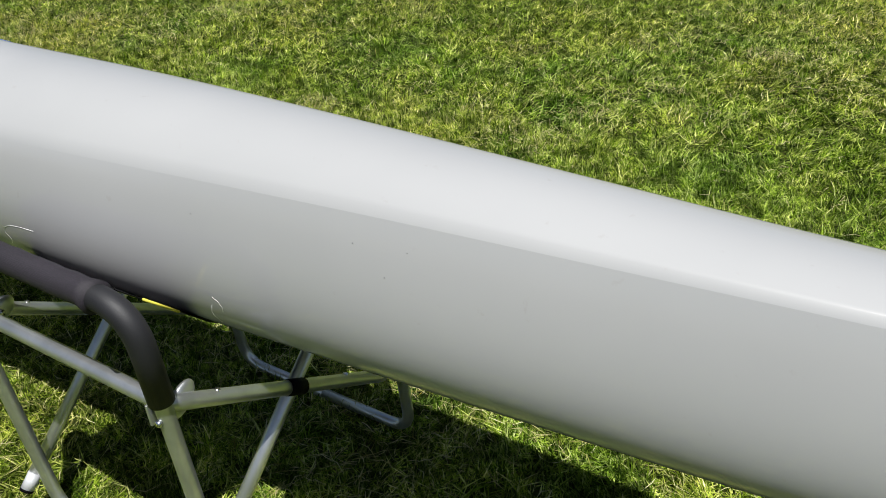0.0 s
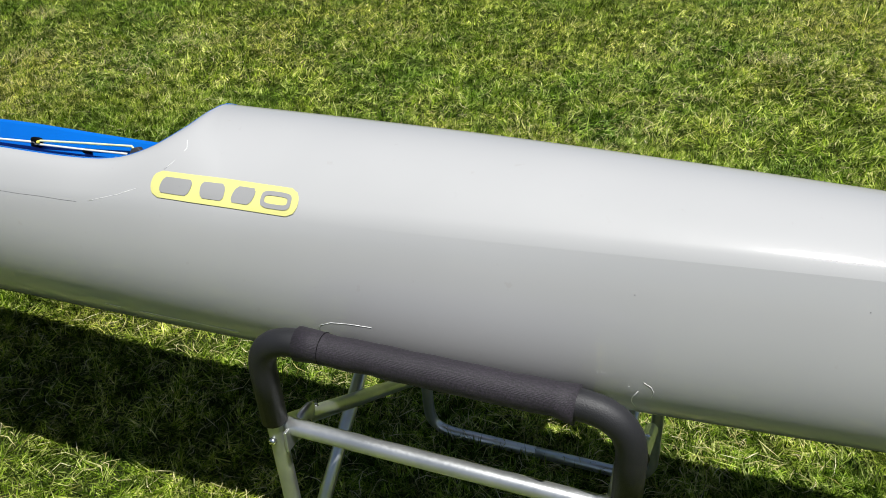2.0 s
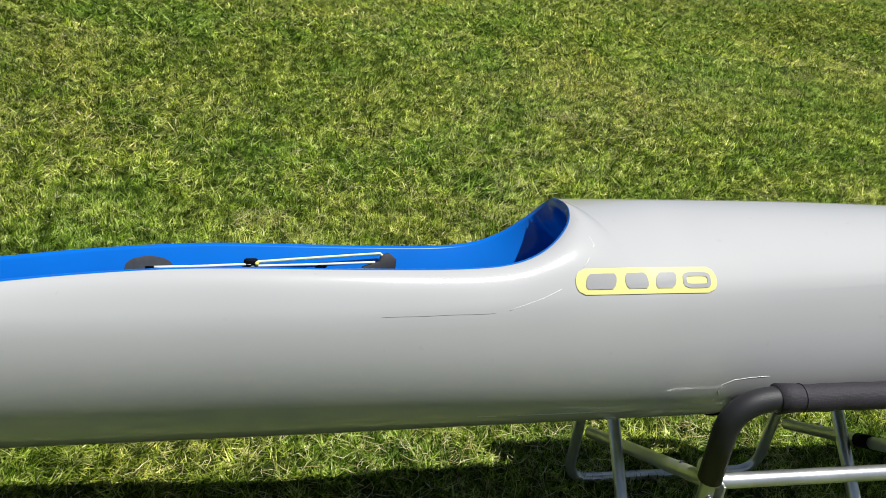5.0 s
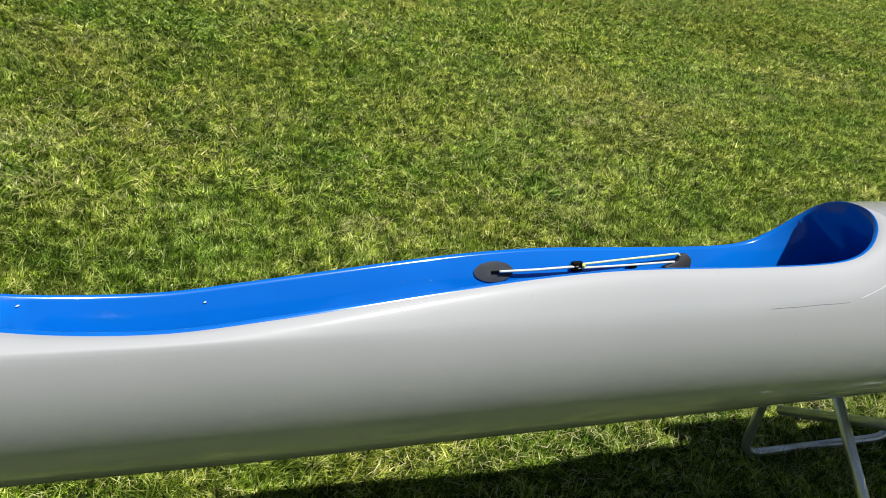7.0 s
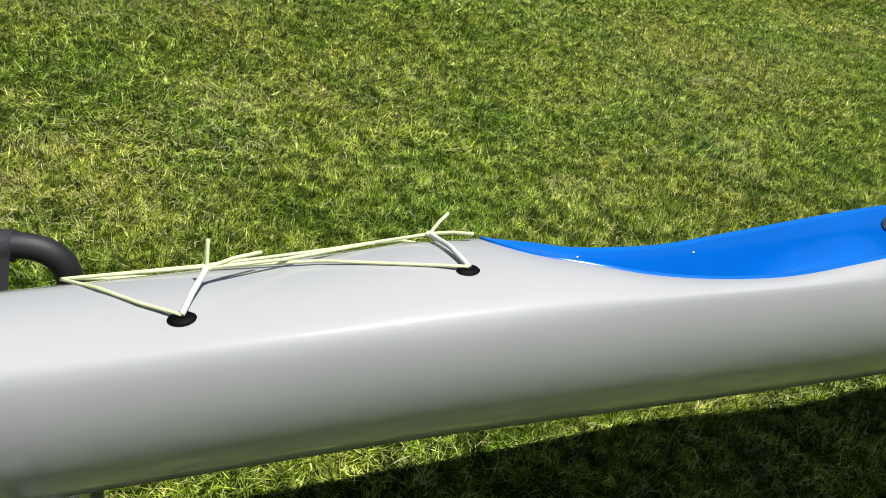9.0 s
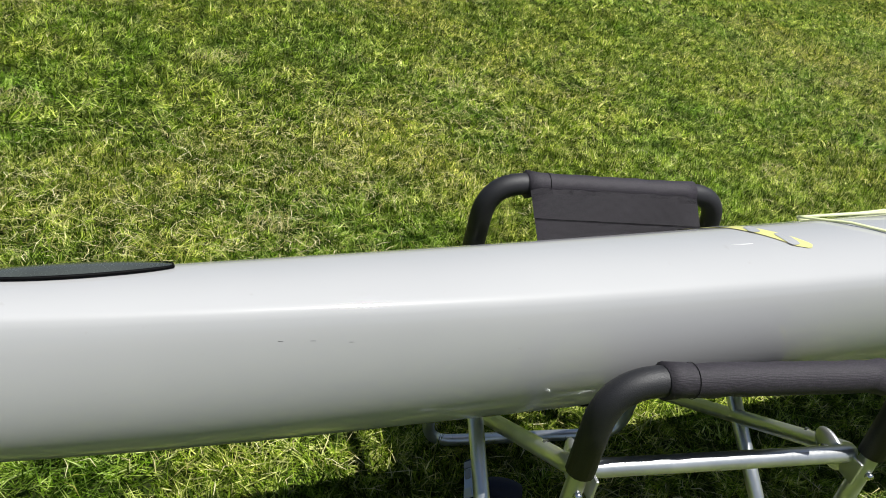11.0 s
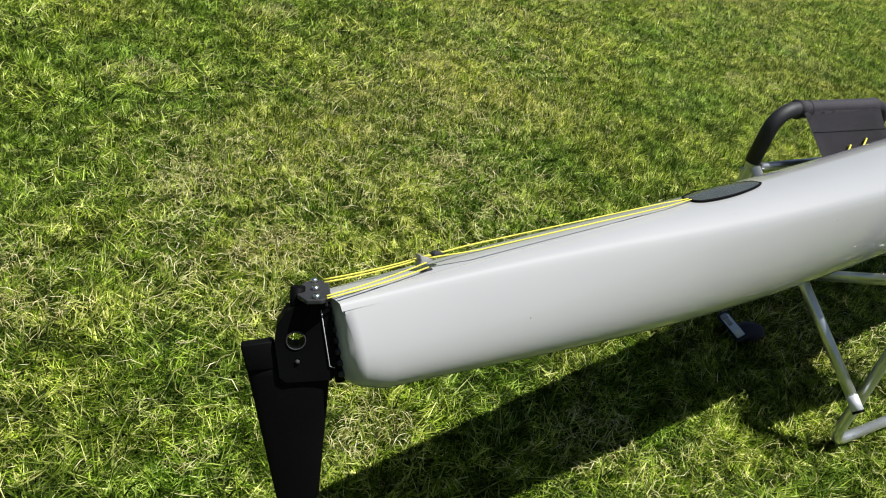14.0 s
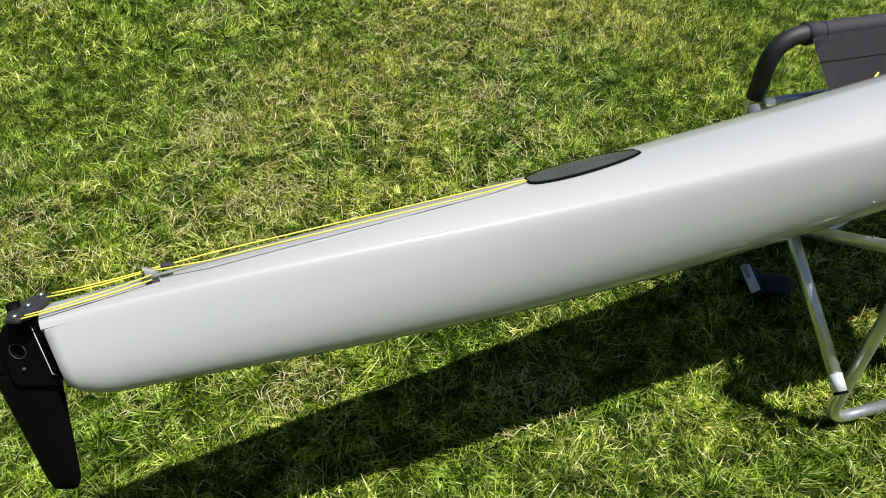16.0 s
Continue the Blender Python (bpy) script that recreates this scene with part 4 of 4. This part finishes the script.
pedal = empty("steering_cords", BOAT, "pale steering cords with black buckles along the cockpit wall", "cord")
bm = bmesh.new()
c = Vector((-0.594, 0, 0.063))
ring_o = [bm.verts.new(wall_point(c.x + 0.035 * math.cos(a), c.z + 0.017 * math.sin(a), 0.002)) for a in (math.tau * i / 28 for i in range(28))]
mid = bm.verts.new(wall_point(c.x, c.z, 0.004))
for i in range(28):
    bm.faces.new((ring_o[i], ring_o[(i + 1) % 28], mid))
bmesh.ops.recalc_face_normals(bm, faces=bm.faces[:])
rose = part("patch_disc", bm, varied("grey_patch", (0.028, 0.032, 0.036), 0.6, amount=0.4, scale=40.0), pedal, "worn dark grey oval patch")
bm = bmesh.new()
block(bm, (0.026, 0.003, 0.004), Matrix.Translation(wall_point(c.x + 0.008, c.z, 0.005)), 0.001)
part("slot", bm, BLACK, rose)
cord("steering_cord", [wall_point(-0.586, 0.063, 0.007), wall_point(-0.52, 0.064, 0.008), wall_point(-0.443, 0.067, 0.010)], 0.0022, WHITE, pedal)
cord("steering_cord", [wall_point(-0.443, 0.070, 0.010), wall_point(-0.34, 0.077, 0.010), wall_point(-0.242, 0.083, 0.009), wall_point(-0.232, 0.073, 0.010)], 0.0020, LIME, pedal)
cord("steering_cord", [wall_point(-0.443, 0.064, 0.010), wall_point(-0.34, 0.066, 0.010), wall_point(-0.250, 0.069, 0.010)], 0.0020, WHITE, pedal)
for x, z, w, h in ((-0.443, 0.067, 0.022, 0.018), (-0.335, 0.064, 0.018, 0.009)):
    bm = bmesh.new()
    block(bm, (w, 0.010, h), Matrix.Translation(wall_point(x, z, 0.007)), 0.004)
    part("buckle", bm, BLACK, pedal, "black plastic buckle")
bm = bmesh.new()
bmesh.ops.create_icosphere(bm, subdivisions=2, radius=0.0032, matrix=Matrix.Translation(wall_point(-0.434, 0.068, 0.014)))
part("cord_knot", bm, YELLOW, pedal, "small yellow knot")
bm = bmesh.new()
plate(bm, [(-0.040, -0.012), (0.014, -0.012), (0.016, 0.006), (0.004, 0.016), (-0.008, 0.012), (-0.012, 0.002), (-0.038, -0.006)], 0.012, Matrix.Translation(wall_point(-0.232, 0.068, 0.007)), 0.0015)
part("end_bracket", bm, RUBBER, pedal, "dark grey wedge-shaped cord bracket")
for x, z in ((-1.302, 0.020), (-1.286, 0.046), (-1.049, 0.034)):
    ribbon("scuff", SCRATCH_GLINT, wall_point, [(x, z), (x + 0.004, z + 0.0015)], 0.0022, boat, "pale scuff on the blue liner", lift=0.0008)
ribbon("scuff", SCRATCH_GLINT, wall_point, [(-0.085, 0.115), (-0.078, 0.105), (-0.075, 0.095)], 0.0014, boat, "pale scuff on the blue liner", lift=0.0006)


# ---- folding stands ----
def world_section(x):
    """The outline of the boat's underside at x, in the world, as y, z."""
    half = hull_line(x)
    full = half + [Vector((p.x, -p.y, p.z)) for p in reversed(half[:-1])]
    return [(q.y, q.z) for q in (BOAT @ p for p in full)]


def taut(points):
    """The lower side of the convex hull of points in y, z, from left to right."""
    out = []
    for p in sorted(points):
        while len(out) > 1 and (out[-1][0] - out[-2][0]) * (p[1] - out[-2][1]) - (out[-1][1] - out[-2][1]) * (p[0] - out[-2][0]) <= 0:
            out.pop()
        out.append(p)
    return out


def resample(points, n):
    pts = [Vector(p) for p in points]
    d = [0.0]
    for a, b in zip(pts, pts[1:]):
        d.append(d[-1] + (b - a).length)
    want = np.linspace(0, d[-1], n)
    return [Vector(np.interp(w, d, [p[k] for p in pts]) for k in range(len(pts[0]))) for w in want]


BAR_Y, BAR_Z, RAIL_Z = 0.2275, 0.584, 0.426


def stand(cx, cy, yaw, group, lean=0.0, braces=(-0.25, 0.194), rail_z=RAIL_Z, sleeved=(1,), half=0.226, pitch=0.0, far_foot=0.232, near_foot=-0.205, brace_end=(-0.009, -0.237, 0.080), loops=False):
    m = pose(cx, cy, lie(cx, cy), lean, pitch, yaw)
    s = empty("boat_stand", m, "folding aluminium boat stand with foam-padded bars and a dark canvas sling", "boat stand", group)
    bar_z = BAR_Z - lie(cx, cy)
    canvas_half = half - 0.060
    for side in (-1, 1):
        y, foot = side * BAR_Y, (near_foot if side < 0 else far_foot)
        leg_at = lambda z: y + (foot - y) * (bar_z - z) / (bar_z - 0.026)
        # one bent tube: down both legs and along the ground
        whole = [(0, foot, 0.026), (-half, foot, 0.026), (-half, y, bar_z), (half, y, bar_z), (half, foot, 0.026), (0.001, foot, 0.026)]
        tube_part("leg_frame", fillet(whole, 0.055, 8), 0.0115, METAL, s, "bent aluminium tube frame")
        pad = fillet([(-half, leg_at(rail_z), rail_z + 0.012), (-half, y, bar_z), (half, y, bar_z), (half, leg_at(rail_z), rail_z + 0.012)], 0.062, 10)
        tube_part("foam_pad", pad, 0.0172, FOAM, s, "dark grey foam sleeve", sides=16)
        n = 14
        sleeve = [(-canvas_half + 2 * canvas_half * i / n, y + 0.0006 * math.sin(i * 2.1), bar_z + 0.0005 * math.sin(i * 1.7)) for i in range(n + 1)]
        tube_part("canvas_sleeve", sleeve, [0.0190 + 0.0006 * math.sin(i * 2.9 + side) + (0.0026 if i in (0, n) else 0.0) for i in range(n + 1)], CANVAS, s, "dark woven canvas sleeve", sides=18)
        ring = [(-canvas_half + 0.034, y + 0.0198 * math.cos(math.tau * i / 24), bar_z + 0.0198 * math.sin(math.tau * i / 24)) for i in range(24)]
        tube_part("sleeve_seam", ring, 0.0004, BLACK, s, sides=5, closed=True)
        for x in (-1, 1):
            bm = bmesh.new()
            px = x * half
            plate(bm, [(-0.012, -0.020), (0.012, -0.020), (0.018, 0.0), (0.012, 0.014), (-0.012, 0.014)], 0.004, Matrix.Translation((px - x * 0.020, leg_at(rail_z), rail_z - 0.010)) @ pose(0, 0, 0, 0, 0, 90), 0.001)
            br = part("bracket", bm, METAL, s, smooth=False)
            bm = bmesh.new()
            bmesh.ops.create_cone(bm, cap_ends=True, segments=10, radius1=0.0055, radius2=0.0045, depth=0.006, matrix=Matrix.Translation((px, leg_at(rail_z - 0.016) + side * 0.0135, rail_z - 0.016)) @ pose(0, 0, 0, 90, 0, 0))
            part("bolt", bm, STEEL, br)
    # the level frame that locks the legs
    ry = BAR_Y - 0.012
    low_z = 0.175 + max(0.0, rail_z - RAIL_Z - 0.02)
    arm_z = lambda y: rail_z + (low_z - rail_z) * (y + ry) / (2 * ry)
    rail = [(-half + 0.006, ry, low_z), (-half + 0.006, -ry, rail_z), (half - 0.006, -ry, rail_z), (half - 0.006, ry, low_z)]
    tube_part("spreader_frame", fillet(rail, 0.030, 6), 0.0118, METAL, s, "aluminium spreader frame")
    tube_part("far_rail", [(-half + 0.012, ry, rail_z + 0.006), (half - 0.012, ry, rail_z + 0.006)], 0.0105, METAL, s, "aluminium cross rail under the foam sleeves")
    for x in (-1, 1):
        a, b = Vector((x * (half - 0.006), -0.012, arm_z(-0.012))), Vector((x * (half - 0.006), 0.020, arm_z(0.020)))
        if x in sleeved:
            tube_part("joint_sleeve", [a, b], 0.0135, BLACK, s, "black plastic joint sleeve")
        for y in (-0.135, 0.12):
            bm = bmesh.new()
            bmesh.ops.create_cone(bm, cap_ends=True, segments=10, radius1=0.005, radius2=0.004, depth=0.005, matrix=Matrix.Translation((x * (half - 0.006), y, arm_z(y) + 0.012)))
            part("rivet", bm, STEEL, s)
        # the flattened ends of the arms, bolted to the rail
        bm = bmesh.new()
        bmesh.ops.create_icosphere(bm, subdivisions=3, radius=1.0, matrix=Matrix.Translation((x * (half - 0.016), -ry + 0.030, arm_z(-ry + 0.030) - 0.002)) @ pose(0, 0, 0, 28, 0, x * 8) @ Matrix.Diagonal((0.0085, 0.030, 0.019, 1)))
        ear = part("arm_end", bm, METAL, s, "flattened aluminium tube end")
        bm = bmesh.new()
        bmesh.ops.create_cone(bm, cap_ends=True, segments=12, radius1=0.0065, radius2=0.005, depth=0.006, matrix=Matrix.Translation((x * (half - 0.026), -ry + 0.030, arm_z(-ry + 0.030) - 0.002)) @ pose(0, 0, 0, 0, 90, 0))
        part("bolt", bm, STEEL, ear)
        # diagonal brace from the far rail to the near foot, with an end cap
        off = braces[0] if x < 0 else braces[1]
        top, low = Vector((off + 0.008, ry - 0.01, rail_z + 0.012)), Vector((off, 0, 0)) + Vector(brace_end)
        brace = tube_part("brace", [top, low], 0.0115, METAL, s, "diagonal aluminium brace")
        d = (low - top).normalized()
        # added pale band: stands in for the bright reflection near the brace's end
        tube_part("ferrule", [low - d * 0.034, low - d * 0.003], 0.0121, GLINT_BAND, brace, "pale band standing in for a reflection on the brace")
        tube_part("end_cap", [low - d * 0.003, low + d * 0.002], 0.0124, BLACK, brace)
    # the sling: taut cloth from bar to bar under the boat
    inv = m.inverted()
    edges = []
    for x in np.linspace(-canvas_half, canvas_half, 9):
        wx = (m @ Vector((x, 0, 0))).x
        pts = [(inv @ Vector((wx, py, pz - 0.005))) for py, pz in world_section(wx)]
        pts = [(p.y, p.z) for p in pts]
        for side in (-1, 1):
            pts.append((side * (BAR_Y - 0.0180), bar_z + 0.004))
        edges.append([Vector((x, p.x, p.y)) for p in resample(taut(pts), 44)])
    bm = bmesh.new()
    loft(bm, edges)
    bmesh.ops.solidify(bm, geom=bm.faces[:], thickness=0.0016)
    bmesh.ops.recalc_face_normals(bm, faces=bm.faces[:])
    cloth = part("sling", bm, CANVAS, s, "dark canvas sling under the hull")
    hem = [row[39] + Vector((0, -0.0012, 0.0012)) for row in edges]
    tube_part("hem_seam", hem, 0.0005, BLACK, cloth, "dark stitched seam", sides=6)
    a, b = edges[8][4], edges[8][9]
    tube_part("strap_tab", [a + Vector((0.004, 0, 0)), b + Vector((0.004, 0, 0))], 0.0018, YELLOW, cloth, "yellow strap tab", sides=6)
    if loops:
        for col, row in ((2, 34), (4, 35)):
            a, b = edges[col][row], edges[col + 1][row + 2]
            up = Vector((0, -0.004, 0.010))
            tube_part("strap_tab", fillet([a, a + up, b + up, b], 0.012, 6), 0.0022, YELLOW, cloth, "yellow webbing loop", sides=8)
    return s


stand(0.446, -0.062, -3.0, "stands under the boat", rail_z=RAIL_Z + 0.056, pitch=-1.6, far_foot=0.278)
stand(-2.206, -0.020, -7.0, "stands under the boat", 1.4, (-0.236, 0.205), RAIL_Z + 0.02, (), 0.206, far_foot=0.250, near_foot=-0.230, brace_end=(-0.014, -0.256, 0.160), loops=True)


# ---- the dropped strap pouch in the shade ----
def pouch(x, y, turn):
    p = empty("strap_pouch", pose(x, y, lie(x, y), 0, 0, turn), "small navy cloth strap bundle with pale buckle on the grass", "strap")
    bm = bmesh.new()
    rings = []
    for i in range(9):
        s = i / 8
        r = 0.024 * math.sin(math.pi * (0.16 + 0.66 * s)) ** 0.6
        rings.append([bm.verts.new((0.012 + 0.075 * s, r * 1.1 * math.cos(math.tau * k / 16), 0.034 + r * math.sin(math.tau * k / 16) * (1.0 if math.sin(math.tau * k / 16) > 0 else 0.9))) for k in range(16)])
    for a, b in zip(rings, rings[1:]):
        for k in range(16):
            bm.faces.new((a[k], a[(k + 1) % 16], b[(k + 1) % 16], b[k]))
    bm.faces.new(rings[0])
    bm.faces.new(list(reversed(rings[-1])))
    bmesh.ops.recalc_face_normals(bm, faces=bm.faces[:])
    part("pouch_body", bm, NAVY, p)
    tilt = pose(-0.004, 0.0, 0.050, 0, -38, 0)
    bm = bmesh.new()
    block(bm, (0.028, 0.100, 0.013), tilt, 0.004)
    case = part("buckle", bm, NAVY, p, "dark blue padded flap")
    bm = bmesh.new()
    block(bm, (0.021, 0.080, 0.005), tilt @ Matrix.Translation((0.0, -0.006, 0.008)), 0.002)
    part("clip_plate", bm, PALE, case, "pale blue-grey plastic clip")
    for y, w, l in ((0.028, 0.015, 0.016), (0.006, 0.010, 0.022), (-0.038, 0.014, 0.020)):
        bm = bmesh.new()
        block(bm, (w, l, 0.004), tilt @ Matrix.Translation((-0.002, y, 0.0115)), 0.0012)
        part("clip_bar", bm, WHITE if y < 0 else GREYINK, case)


pouch(-2.338, 0.118, -23.0)
